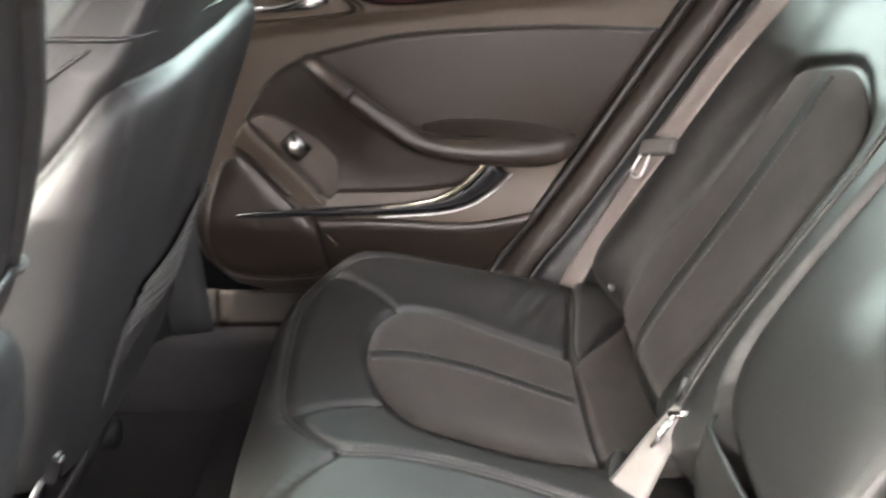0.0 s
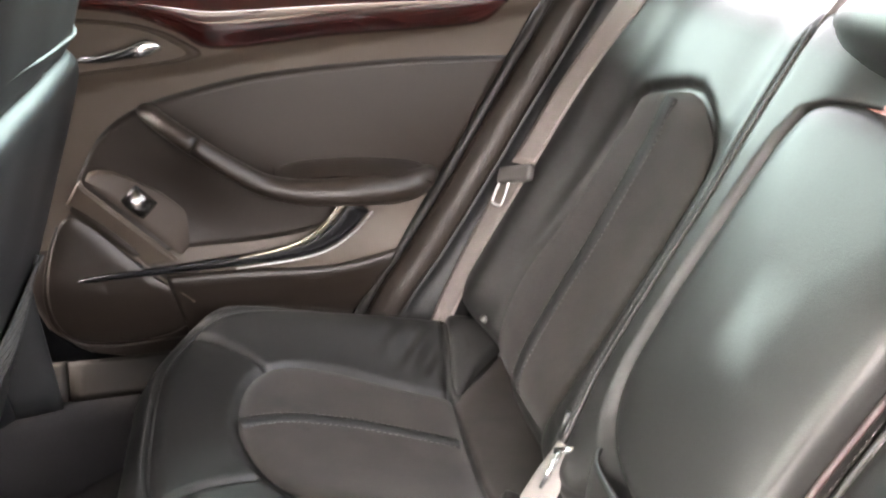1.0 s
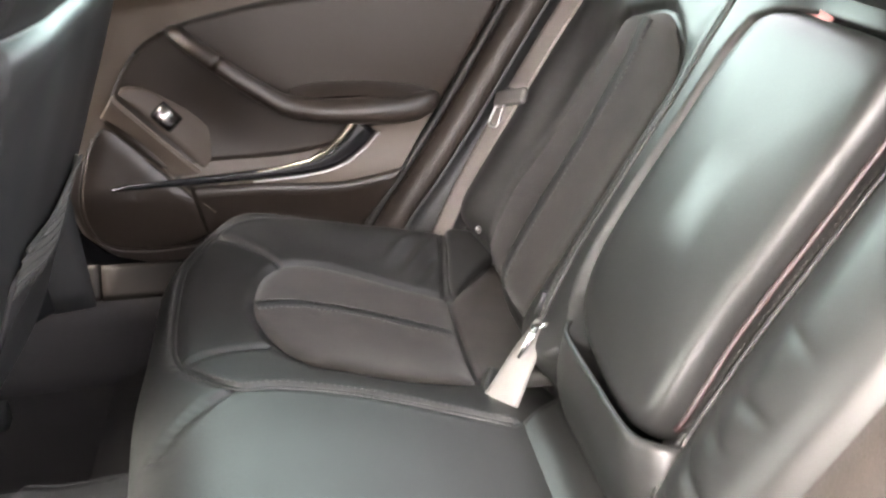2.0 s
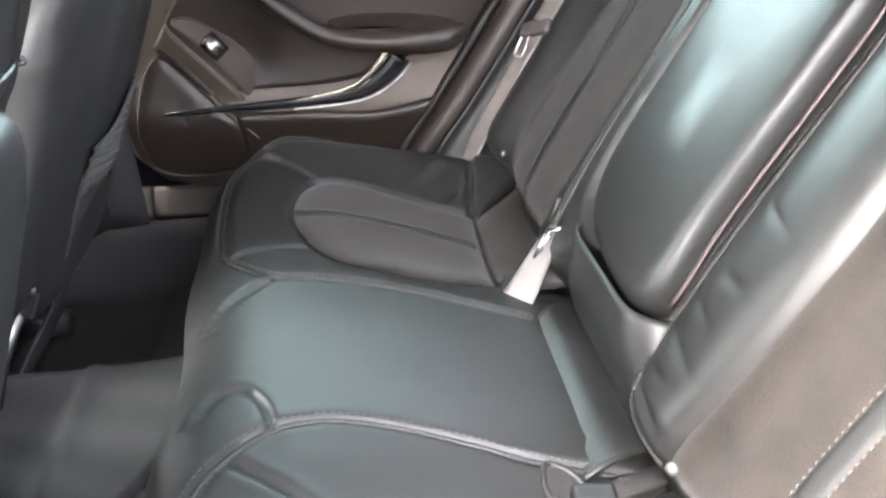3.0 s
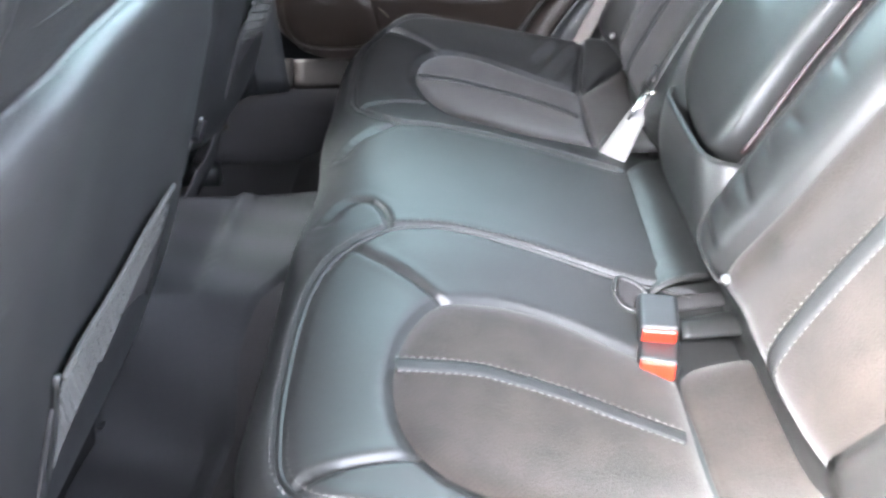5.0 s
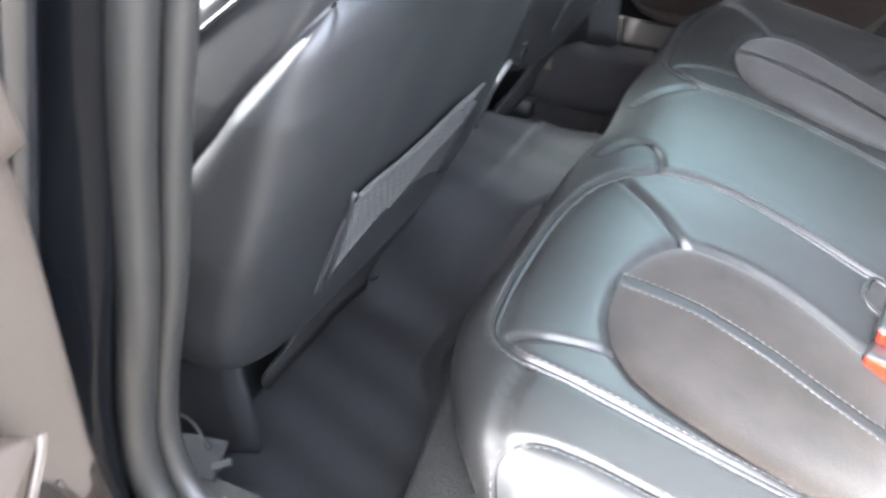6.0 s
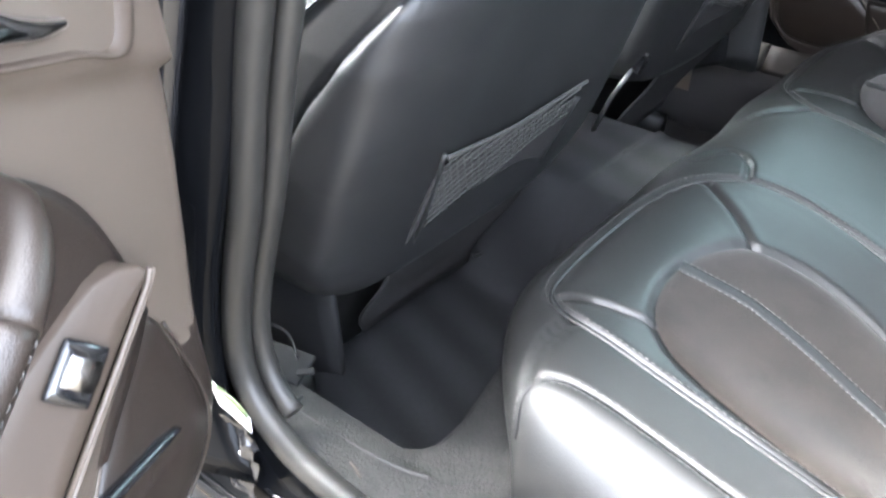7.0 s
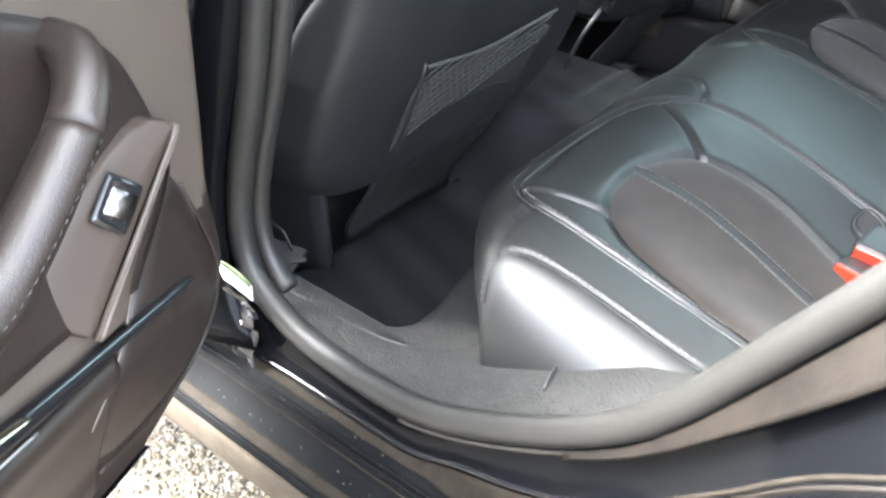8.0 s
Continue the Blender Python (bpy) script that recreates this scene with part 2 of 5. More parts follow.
def grid(rows, close_u=False, close_v=False, caps=False):
    """Vertices and faces of a net of points: rows of equal length."""
    n, m = len(rows), len(rows[0])
    verts = [tuple(float(c) for c in p) for r in rows for p in r]
    faces = []
    for i in range(n if close_u else n - 1):
        for j in range(m if close_v else m - 1):
            a, b = i, (i + 1) % n
            c, d = j, (j + 1) % m
            faces.append((a * m + c, a * m + d, b * m + d, b * m + c))
    if caps:
        faces.append(tuple(range(m))[::-1])
        faces.append(tuple((n - 1) * m + k for k in range(m)))
    return verts, faces


def spline(pts, n=40, closed=False):
    """Catmull-Rom through the points, n steps in all, evenly spaced."""
    p = np.array(pts, float)
    k = len(p)
    out = []
    segs = k if closed else k - 1
    per = max(8, int(3 * n / segs))
    for i in range(segs):
        if closed:
            a, b, c, d = p[(i - 1) % k], p[i], p[(i + 1) % k], p[(i + 2) % k]
        else:
            b, c = p[i], p[i + 1]
            a = p[i - 1] if i else 2 * b - c
            d = p[i + 2] if i + 2 < k else 2 * c - b
        for s in np.arange(per) / per:
            out.append(0.5 * (2 * b + (c - a) * s + (2 * a - 5 * b + 4 * c - d) * s * s + (3 * b - a - 3 * c + d) * s ** 3))
    out.append(p[0] if closed else p[-1])
    out = np.array(out)
    run = np.r_[0, np.cumsum(np.linalg.norm(np.diff(out, axis=0), axis=1))]
    want = np.linspace(0, run[-1], n + 1)
    return np.stack([np.interp(want, run, out[:, c]) for c in range(out.shape[1])], 1)


def sweep(path, radii, up=(0, 0, 1), sides=10, closed=False, power=2.0):
    """A tube along path; radii: (across, along up) for all or for each point. power > 2 squares the section."""
    path = np.array(path, float)
    n = len(path)
    r = np.array(radii, float)
    if r.ndim == 1:
        r = np.repeat(r[None], n, 0)
    tang = np.gradient(path, axis=0)
    if closed:
        tang = np.roll(path, -1, 0) - np.roll(path, 1, 0)
    rows = []
    for i in range(n):
        t = tang[i] / (np.linalg.norm(tang[i]) + 1e-9)
        u = np.array(up, float)
        s = np.cross(t, u)
        s /= np.linalg.norm(s) + 1e-9
        u = np.cross(s, t)
        ring = []
        for j in range(sides):
            a = 2 * math.pi * j / sides
            ca, sa = math.cos(a), math.sin(a)
            ca, sa = math.copysign(abs(ca) ** (2 / power), ca), math.copysign(abs(sa) ** (2 / power), sa)
            ring.append(path[i] + s * r[i, 0] * ca + u * r[i, 1] * sa)
        rows.append(ring)
    return grid(rows, close_u=closed, close_v=True, caps=not closed)


def tube(name, path, radii, material, parent, label="", up=(0, 0, 1), sides=10, closed=False, power=2.0):
    v, f = sweep(path, radii, up, sides, closed, power)
    return link_mesh(name, v, f, material, parent, label)


def rounded_box(size, r=0.004, seg=2):
    bm = bmesh.new()
    bmesh.ops.create_cube(bm, size=1.0)
    bmesh.ops.scale(bm, vec=size, verts=bm.verts)
    bmesh.ops.bevel(bm, geom=bm.edges[:], offset=r, segments=seg, affect="EDGES", profile=0.5)
    return bm


def box(name, size, m, material, parent=None, label="", r=0.004, seg=2):
    bm = rounded_box(size, r, seg)
    bmesh.ops.transform(bm, matrix=m, verts=bm.verts)
    bm.verts.index_update()
    v = [tuple(x.co) for x in bm.verts]
    f = [tuple(x.index for x in y.verts) for y in bm.faces]
    bm.free()
    return link_mesh(name, v, f, material, parent, label, smooth=False)


def sheet(name, rows, material, parent=None, label="", thick=0.0, kind=""):
    v, f = grid(rows)
    ob = link_mesh(name, v, f, material, parent, label, kind=kind)
    if thick:
        mod = ob.modifiers.new("thickness", "SOLIDIFY")
        mod.thickness, mod.offset = thick, -1
    return ob


def stitches(name, path, normal, parent, material=THREAD, length=0.0042, gap=0.0028, r=0.00055, side=0.0):
    """A row of thread stitches along a path of points; normal(p) is the surface's way out."""
    path = np.array(path, float)
    run = np.r_[0, np.cumsum(np.linalg.norm(np.diff(path, axis=0), axis=1))]
    verts, faces = [], []
    for s in np.arange(0, run[-1] - length, length + gap):
        a, b = (np.array([np.interp(x, run, path[:, c]) for c in range(3)]) for x in (s, s + length))
        t = (b - a) / (np.linalg.norm(b - a) + 1e-9)
        nn = np.array(normal(0.5 * (a + b)), float)
        w = np.cross(t, nn)
        w /= np.linalg.norm(w) + 1e-9
        a, b = a + w * side, b + w * side
        k = len(verts)
        mid = 0.5 * (a + b) + nn * r * 1.6
        for p, q in ((a, 0.5), (mid, 1.0), (b, 0.5)):
            verts += [tuple(p + w * r * q), tuple(p + nn * r * 1.2 * q), tuple(p - w * r * q), tuple(p - nn * r * q)]
        for i in (0, 4):
            for j in range(4):
                faces.append((k + i + j, k + i + (j + 1) % 4, k + i + 4 + (j + 1) % 4, k + i + 4 + j))
        faces += [(k, k + 3, k + 2, k + 1), (k + 8, k + 9, k + 10, k + 11)]
    return link_mesh(name, verts, faces, material, parent)


def smooth01(x):
    x = np.clip(x, 0, 1)
    return x * x * (3 - 2 * x)


def inside(poly, x, y):
    """Even-odd test of the points x, y against a polygon."""
    hit = np.zeros(np.shape(x), bool)
    px, py = poly[:, 0], poly[:, 1]
    j = len(poly) - 1
    for i in range(len(poly)):
        cross = ((py[i] > y) != (py[j] > y)) & (x < (px[j] - px[i]) * (y - py[i]) / (py[j] - py[i] + 1e-12) + px[i])
        hit ^= cross
        j = i
    return hit


def dist_line(path, x, y):
    """Distance of the points x, y from a line of points."""
    p = np.array(path, float)[:, :2]
    best = np.full(np.shape(x), 9.0)
    for a, b in zip(p[:-1], p[1:]):
        d = b - a
        s = np.clip(((x - a[0]) * d[0] + (y - a[1]) * d[1]) / (d @ d + 1e-12), 0, 1)
        best = np.minimum(best, np.hypot(x - a[0] - s * d[0], y - a[1] - s * d[1]))
    return best


def patch(name, outline, surf, lift, material, parent, label="", rings=24, rim=0.004):
    """A padded panel inside a closed outline, laid on the surface surf(a, b) -> point, and its way out."""
    o = np.array(outline)[:-1]
    c = o.mean(0)
    rows = []
    for k in range(rings + 1):
        s = (k / rings) ** 0.7
        q = c + (o - c) * s
        e = lift * (1 - s ** 14) - rim * s ** 14
        rows.append([surf(a, b, e) for a, b in q])
    v, f = grid(rows, close_v=True)
    f.append(tuple(range(len(o))))
    return link_mesh(name, v, f, material, parent, label)


# ---- seat cushion ----
NEAR_INSERT = spline([(-0.024, 0.312), (-0.050, 0.275), (-0.064, 0.225), (-0.065, 0.175), (-0.050, 0.126), (-0.020, 0.093), (0.024, 0.077), (0.090, 0.067),
                      (0.150, 0.064), (0.184, 0.064), (0.191, 0.074), (0.193, 0.180), (0.194, 0.270), (0.188, 0.284), (0.150, 0.297), (0.090, 0.318), (0.034, 0.325)], 120, True)
FAR_INSERT = spline([(-0.032, 0.977), (-0.058, 0.935), (-0.067, 0.870), (-0.060, 0.825), (-0.040, 0.778), (-0.008, 0.744), (0.030, 0.736), (0.095, 0.724),
                     (0.150, 0.728), (0.178, 0.735), (0.183, 0.748), (0.186, 0.860), (0.191, 0.948), (0.184, 0.960), (0.125, 0.970), (0.050, 0.987), (0.005, 0.990)], 120, True)
NEAR_RIM = spline([(0.235, 0.388), (0.155, 0.397), (0.096, 0.412), (0.036, 0.426), (-0.026, 0.432), (-0.078, 0.418), (-0.118, 0.385), (-0.142, 0.350), (-0.155, 0.290),
                   (-0.156, 0.200), (-0.150, 0.130), (-0.139, 0.083), (-0.110, 0.057), (-0.060, 0.052), (0.000, 0.050), (0.060, 0.049), (0.130, 0.049), (0.215, 0.048)], 150)
FAR_RIM = spline([(0.200, 0.640), (0.155, 0.652), (0.080, 0.672), (0.022, 0.682), (-0.040, 0.684), (-0.081, 0.679), (-0.126, 0.712), (-0.150, 0.765), (-0.158, 0.860),
                  (-0.154, 0.985), (-0.123, 1.048), (-0.081, 1.078), (-0.010, 1.098), (0.060, 1.108), (0.140, 1.112), (0.215, 1.106)], 150)
SIDE_SEAM = spline([(-0.076, -0.066), (-0.086, -0.040), (-0.068, -0.022), (-0.027, -0.015), (0.038, -0.015), (0.100, -0.016), (0.200, -0.014)], 60)
SEAMS = {
    "front_seam": spline([(-0.117, 0.382), (-0.066, 0.348), (-0.024, 0.313)], 20),
    "corner_seam": spline([(-0.128, 0.073), (-0.098, 0.093), (-0.046, 0.110)], 20),
    "bolster_seam": spline([(-0.097, 0.052), (-0.102, 0.010), (-0.092, -0.034)], 20),
    "far_front_seam": spline([(-0.122, 1.045), (-0.066, 1.012), (-0.032, 0.980)], 20),
    "far_corner_seam": spline([(-0.140, 0.735), (-0.105, 0.757), (-0.052, 0.770)], 20),
    "far_rear_seam": spline([(0.212, 1.105), (0.200, 1.030), (0.189, 0.960)], 20),
    "arch_seam": spline([(-0.080, 0.419), (-0.092, 0.456), (-0.115, 0.475), (-0.136, 0.459), (-0.150, 0.430)], 30),
    "far_arch_seam": spline([(-0.081, 0.679), (-0.109, 0.651), (-0.134, 0.620), (-0.150, 0.585)], 30),
}


def top_of_cushion(x, y):
    x, y = np.asarray(x, float), np.asarray(y, float)
    scoop = np.maximum(np.exp(-(np.abs(y - 0.23) / 0.15) ** 4), np.exp(-(np.abs(y - 0.87) / 0.15) ** 4))
    z = 0.588 - 0.11 * (x + 0.08 + np.sqrt((x + 0.08) ** 2 + 0.035 ** 2)) - scoop * (0.010 + 0.08 * np.maximum(0, x + 0.06))
    z = z + 0.014 * np.exp(-((y - 1.085) / 0.045) ** 2) * smooth01((x + 0.16) / 0.08)
    return z


Y0, Y1 = -0.085, 1.165


def seam_roll(d, depth, width):
    """A seam pulled in sharply between two soft rolls."""
    return -depth * np.exp(-(d / width) ** 2) + 0.10 * depth * np.exp(-((d - 2.8 * width) / (1.6 * width)) ** 2)


def cushion_z(x, y):
    """Top of the cushion with its seams pulled in."""
    z = top_of_cushion(x, y)
    for path, depth, width in ((NEAR_RIM, 0.0060, 0.0046), (FAR_RIM, 0.0060, 0.0046), (SIDE_SEAM, 0.0030, 0.0036),
                               *((s, 0.0055, 0.0040) for s in SEAMS.values())):
        z = z + seam_roll(dist_line(path[::2], x, y), depth, width)
    # gathered folds at the far rear corner, and faint ripples along the near bolster
    z = z + 0.0042 * np.sin((x * 0.82 - y * 0.57) * 190) * np.exp(-((x - 0.165) / 0.04) ** 2 - ((y - 1.035) / 0.04) ** 2)
    z = z + 0.0012 * np.sin(x * 150 + 40 * y) * np.exp(-((y - 0.02) / 0.025) ** 2) * smooth01((x - 0.05) / 0.1)
    for ins in (NEAR_INSERT, FAR_INSERT):
        d = dist_line(ins[::3], x, y)
        z = z - 0.0065 * np.exp(-(d / 0.0075) ** 2)
    return z


def edge_drop(s, height, p=2.6):
    """How far a rounded edge has fallen at s: 0 where it begins, 1 at the outermost line."""
    s = np.clip(s, 0, 1)
    return height * (1 - (1 - s ** p) ** (1 / p))


def on_cushion(a, b, e=0.0):
    dx = float(edge_drop(1 - (a - float(front_edge(b))) / 0.085, 0.06))
    dy = float(edge_drop(1 - min(b - Y0, Y1 - b) / 0.075, 0.088, 1.9))
    return (a, b, float(top_of_cushion(a, b)) - (dx ** 2.2 + dy ** 2.2) ** (1 / 2.2) + e)


def front_edge(y):
    """The cushion's front edge in plan, with rounded ends and a shallow middle."""
    y = np.asarray(y, float)
    end = np.maximum(0, np.abs(y - MID) - 0.40) / 0.20
    return -0.192 + 0.100 * np.clip(end, 0, 1.2) ** 1.8 + 0.012 * np.exp(-((y - MID) / 0.10) ** 2)


rear_seat = thing("rear_seat", (0.05, MID, 0.30), "black leather rear bench seat with grey-brown suede inserts and pale stitching", "car seat")
vv = np.r_[np.linspace(0, 0.05, 12)[:-1], np.linspace(0.05, 0.95, 540), np.linspace(0.95, 1, 12)[1:]]
uu = np.r_[np.linspace(0, 0.2, 30)[:-1], np.linspace(0.2, 1, 210)]
rows = []
for u in uu:
    yy = []
    for v in vv:
        yy.append(Y0 + (Y1 - Y0) * v)
    yy = np.array(yy)
    y_top = yy
    # sides: the outermost part of the sheet turns down
    s_in = np.minimum(yy - Y0, Y1 - yy)
    dy = edge_drop(1 - s_in / 0.075, 0.088, 1.9)
    fe = front_edge(yy)
    if u < 0.2:
        k = u / 0.2
        if k < 0.45:
            h = 0.29 - (0.29 - 0.06) * (k / 0.45)
            x = fe + 0.030 * smooth01((h - 0.08) / 0.21)
            dx = np.full_like(yy, h)
            side = np.sign(yy - MID) * smooth01((np.abs(yy - MID) - 0.40) / 0.23)
            yy = yy - 0.085 * side * smooth01((h - 0.05) / 0.10)
        else:
            a = (k - 0.45) / 0.55 * math.pi / 2
            x = fe + 0.085 * (1 - math.cos(a))
            dx = np.full_like(yy, float(edge_drop(math.cos(a), 0.06)))
    else:
        k = (u - 0.2) / 0.8
        x = fe + 0.085 + (0.335 - fe - 0.085) * k
        dx = np.zeros_like(yy)
    z = cushion_z(x, y_top) - (dx ** 2.2 + dy ** 2.2) ** (1 / 2.2)
    rows.append(np.stack([x, yy, z], 1))
# side skirts
rows = np.array(rows)
for edge, sgn in ((0, -1), (-1, 1)):
    skirt = []
    for drop, tuck in ((0.018, -0.002), (0.034, 0.004), (0.050, 0.014), (0.063, 0.028), (0.074, 0.046), (0.082, 0.070)):
        c = rows[:, edge].copy()
        keep = smooth01((c[:, 2] - 0.40) / 0.08)
        c[:, 2] -= drop * keep
        c[:, 1] -= sgn * tuck
        skirt.append(c)
    if edge == 0:
        rows = np.concatenate([np.stack(skirt[::-1], 1), rows], 1)
    else:
        rows = np.concatenate([rows, np.stack(skirt, 1)], 1)
cushion = sheet("cushion", rows, LEATHER, rear_seat, "smooth black leather bench cushion")

for name, o in (("seat_insert", NEAR_INSERT), ("seat_insert", FAR_INSERT)):
    patch(name, o, on_cushion, 0.003, PERFORATED, cushion, "grey-brown suede seat insert")


REAR_NEAR = spline([(0.1965, 0.070), (0.198, 0.180), (0.199, 0.268), (0.225, 0.292), (0.290, 0.306), (0.326, 0.295), (0.328, 0.180), (0.326, 0.070), (0.300, 0.052), (0.220, 0.052)], 70, True)
REAR_FAR = spline([(0.1965, 0.952), (0.193, 0.860), (0.190, 0.755), (0.205, 0.722), (0.290, 0.716), (0.326, 0.735), (0.328, 0.880), (0.326, 1.010), (0.305, 1.040), (0.245, 0.998)], 70, True)
for o in (REAR_NEAR, REAR_FAR):
    patch("rear_panel", o, lambda a, b, e: (a, b, float(top_of_cushion(a, b)) + e + 0.25 * max(0.0, a - 0.205)), 0.0045, SUEDE, cushion, "suede panel behind the insert", rings=12, rim=0.0025)
corner = spline([(0.200, 0.963), (0.240, 1.003), (0.296, 1.050), (0.262, 1.085), (0.222, 1.110), (0.212, 1.060)], 50, True)
patch("corner_gusset", corner, lambda a, b, e: (a, b, float(top_of_cushion(a, b)) + e + 0.25 * max(0.0, a - 0.205)), 0.006, LEATHER, cushion, "leather corner gusset", rings=8)


def lay(path, e=0.0):
    return np.array([on_cushion(a, b, e) for a, b in np.array(path)[:, :2]])


up_normal = lambda p: (0.2, 0, 0.98)
for path in (NEAR_RIM, FAR_RIM):
    tube("piping", lay(path, -0.0045), (0.0028, 0.0028), LEATHER, cushion, sides=8)
    stitches("stitching", lay(path, 0.0004), up_normal, cushion, side=0.0065)
    stitches("stitching", lay(path, 0.0004), up_normal, cushion, side=-0.0065)
# A thin dark tube draws the shade down in the seam's groove.
tube("seam_line", lay(SIDE_SEAM, -0.0022), (0.0010, 0.0008), MATTE, cushion, "dark line in the side bolster's seam for its groove shade", sides=6)
stitches("stitching", lay(SIDE_SEAM, -0.0008), up_normal, cushion, side=0.0042)
stitches("stitching", lay(SIDE_SEAM, -0.0008), up_normal, cushion, side=-0.0042)

NEAR_STRIPE = spline([(-0.064, 0.209), (0.0, 0.221), (0.032, 0.220), (0.080, 0.213), (0.131, 0.200), (0.184, 0.188)], 50)
FAR_STRIPE = spline([(-0.064, 0.860), (-0.015, 0.877), (0.030, 0.880), (0.075, 0.878), (0.130, 0.870), (0.180, 0.862)], 50)
for s in (NEAR_STRIPE, FAR_STRIPE):
    rows = []
    tn = np.gradient(s, axis=0)
    tn /= np.linalg.norm(tn, axis=1)[:, None]
    w = np.stack([-tn[:, 1], tn[:, 0]], 1)
    for o, e in ((-0.0082, 0.001), (-0.0074, 0.0036), (-0.0035, 0.0042), (0.0035, 0.0042), (0.0074, 0.0036), (0.0082, 0.001)):
        q = s + w * o
        rows.append([on_cushion(a, b, e) for a, b in q])
    sheet("seat_stripe", rows, STRIPE, cushion, "leather stripe stitched along the insert")
    for o in (-0.0090, 0.0090):
        stitches("stitching", lay(s + w * o, 0.0032), up_normal, cushion)


# ---- backrest ----
def back_out(y, z):
    """How far the backrest's padding stands forward of its plane."""
    y, z = np.asarray(y, float), np.asarray(z, float)
    b = np.zeros(np.broadcast(y, z).shape) + 0.012
    for yc, sg in ((0.215, 1), (0.885, -1)):
        b = b + 0.016 * np.exp(-((y - yc) / 0.10) ** 4)
        b = b + 0.035 * np.exp(-(np.abs(y - (yc + sg * 0.168)) / 0.064) ** 3)
        b = b + 0.030 * np.exp(-((y - (yc - sg * 0.205)) / 0.06) ** 2)
    b = b + 0.020 * np.exp(-((y - 0.595) / 0.08) ** 4)
    top = smooth01((z - 0.84) / 0.06)
    seats = np.maximum(np.exp(-((y - 0.215) / 0.17) ** 4), np.exp(-((y - 0.885) / 0.17) ** 4))
    b = b * (1 - 0.5 * top * seats) + 0.026 * top * seats
    low = smooth01((0.60 - z) / 0.10)
    b = b * (1 - 0.75 * low)
    b = b - 0.05 * smooth01((np.abs(y - MID) - 0.575) / 0.07)
    return b


def back_x(y, z):
    y, z = np.asarray(y, float), np.asarray(z, float)
    tuck = 0.046 * smooth01((0.575 + 0.065 * np.exp(-(np.abs(y - 0.565) / 0.10) ** 6) - z) / 0.075)
    return 0.235 + 0.58 * (z - 0.5) - back_out(y, z) + tuck


def on_back(y, z, e=0.0):
    return (float(back_x(y, z)) - e * 0.86, y, z + e * 0.5)


NEAR_BACK = spline([(0.330, 0.548), (0.335, 0.580), (0.330, 0.660), (0.327, 0.760), (0.325, 0.850), (0.285, 0.895), (0.215, 0.905), (0.130, 0.890), (0.090, 0.850),
                    (0.085, 0.760), (0.090, 0.650), (0.110, 0.560), (0.150, 0.525), (0.280, 0.525)], 120, True)
FAR_BACK = spline([(0.995, 0.585), (1.010, 0.645), (0.995, 0.718), (0.990, 0.790), (0.985, 0.855), (0.965, 0.880), (0.915, 0.895), (0.865, 0.905), (0.825, 0.890), (0.790, 0.855),
                   (0.775, 0.770), (0.775, 0.660), (0.790, 0.560), (0.840, 0.530), (0.950, 0.540)], 120, True)
BACK_SEAMS = {"near": spline([(0.350, 0.556), (0.398, 0.564), (0.434, 0.588), (0.456, 0.628), (0.468, 0.720), (0.466, 0.850), (0.460, 0.990)], 60),
              "far": spline([(0.700, 0.520), (0.716, 0.600), (0.735, 0.670), (0.742, 0.760), (0.744, 0.850), (0.750, 0.990)], 60)}
PANEL = spline([(0.476, 0.640), (0.484, 0.720), (0.483, 0.820), (0.485, 0.900), (0.507, 0.930), (0.600, 0.935), (0.677, 0.930), (0.697, 0.900),
                (0.700, 0.820), (0.698, 0.720), (0.684, 0.662), (0.645, 0.630), (0.580, 0.618), (0.505, 0.616)], 140, True)
CREASES = [(0.405, 0.560, 0.030, 0.25, 0.0030), (0.395, 0.590, 0.034, 0.10, 0.0034), (0.408, 0.612, 0.026, -0.10, 0.0026), (0.398, 0.640, 0.036, 0.15, 0.0032),
           (0.412, 0.672, 0.030, 0.05, 0.0022), (0.400, 0.705, 0.028, -0.08, 0.0020), (0.404, 0.760, 0.026, 0.10, 0.0014), (0.400, 0.535, 0.026, 0.45, 0.0030),
           (0.725, 0.600, 0.020, 0.10, 0.0020), (0.690, 0.575, 0.030, -0.10, 0.0018), (0.070, 0.620, 0.040, -0.15, 0.0026), (0.040, 0.680, 0.040, 0.10, 0.0022)]
ys = np.linspace(-0.075, 1.165, 340)
zs = np.r_[np.linspace(0.43, 0.97, 190), 0.985, 0.998, 1.006, 1.010, 1.010]
rows = []
for i, z in enumerate(zs):
    zz = np.full_like(ys, z)
    x = back_x(ys, np.minimum(zz, 0.98))
    for s in BACK_SEAMS.values():
        x = x + 0.007 * np.exp(-(dist_line(s[::2], ys, zz) / 0.007) ** 2)
    for o in (NEAR_BACK, FAR_BACK):
        x = x + 0.009 * np.exp(-(dist_line(o[::3], ys, zz) / 0.010) ** 2)
    x = x + max(0, i - 189) ** 2 * 0.005
    if z < 0.50:
        x = x + 0.04 * ((0.50 - z) / 0.07)
    # soft creases low on the bolsters
    cr = np.zeros_like(ys)
    for y0, z0, reach, tilt, deep in CREASES:
        cr = cr + 1.3 * deep * np.exp(-((zz - z0 - tilt * (ys - y0)) / 0.0048) ** 2) * np.exp(-((ys - y0) / reach) ** 2)
    groove = dist_line(PANEL[::3], ys, zz)
    x = x + 0.016 * np.exp(-(groove / 0.008) ** 4)
    rows.append(np.stack([x + cr, ys, zz], 1))
backrest = sheet("backrest", rows, LEATHER, rear_seat, "black leather backrest with soft creases")
for o in (NEAR_BACK, FAR_BACK):
    patch("back_insert", o, on_back, 0.003, SUEDE, backrest, "grey-brown suede back insert")
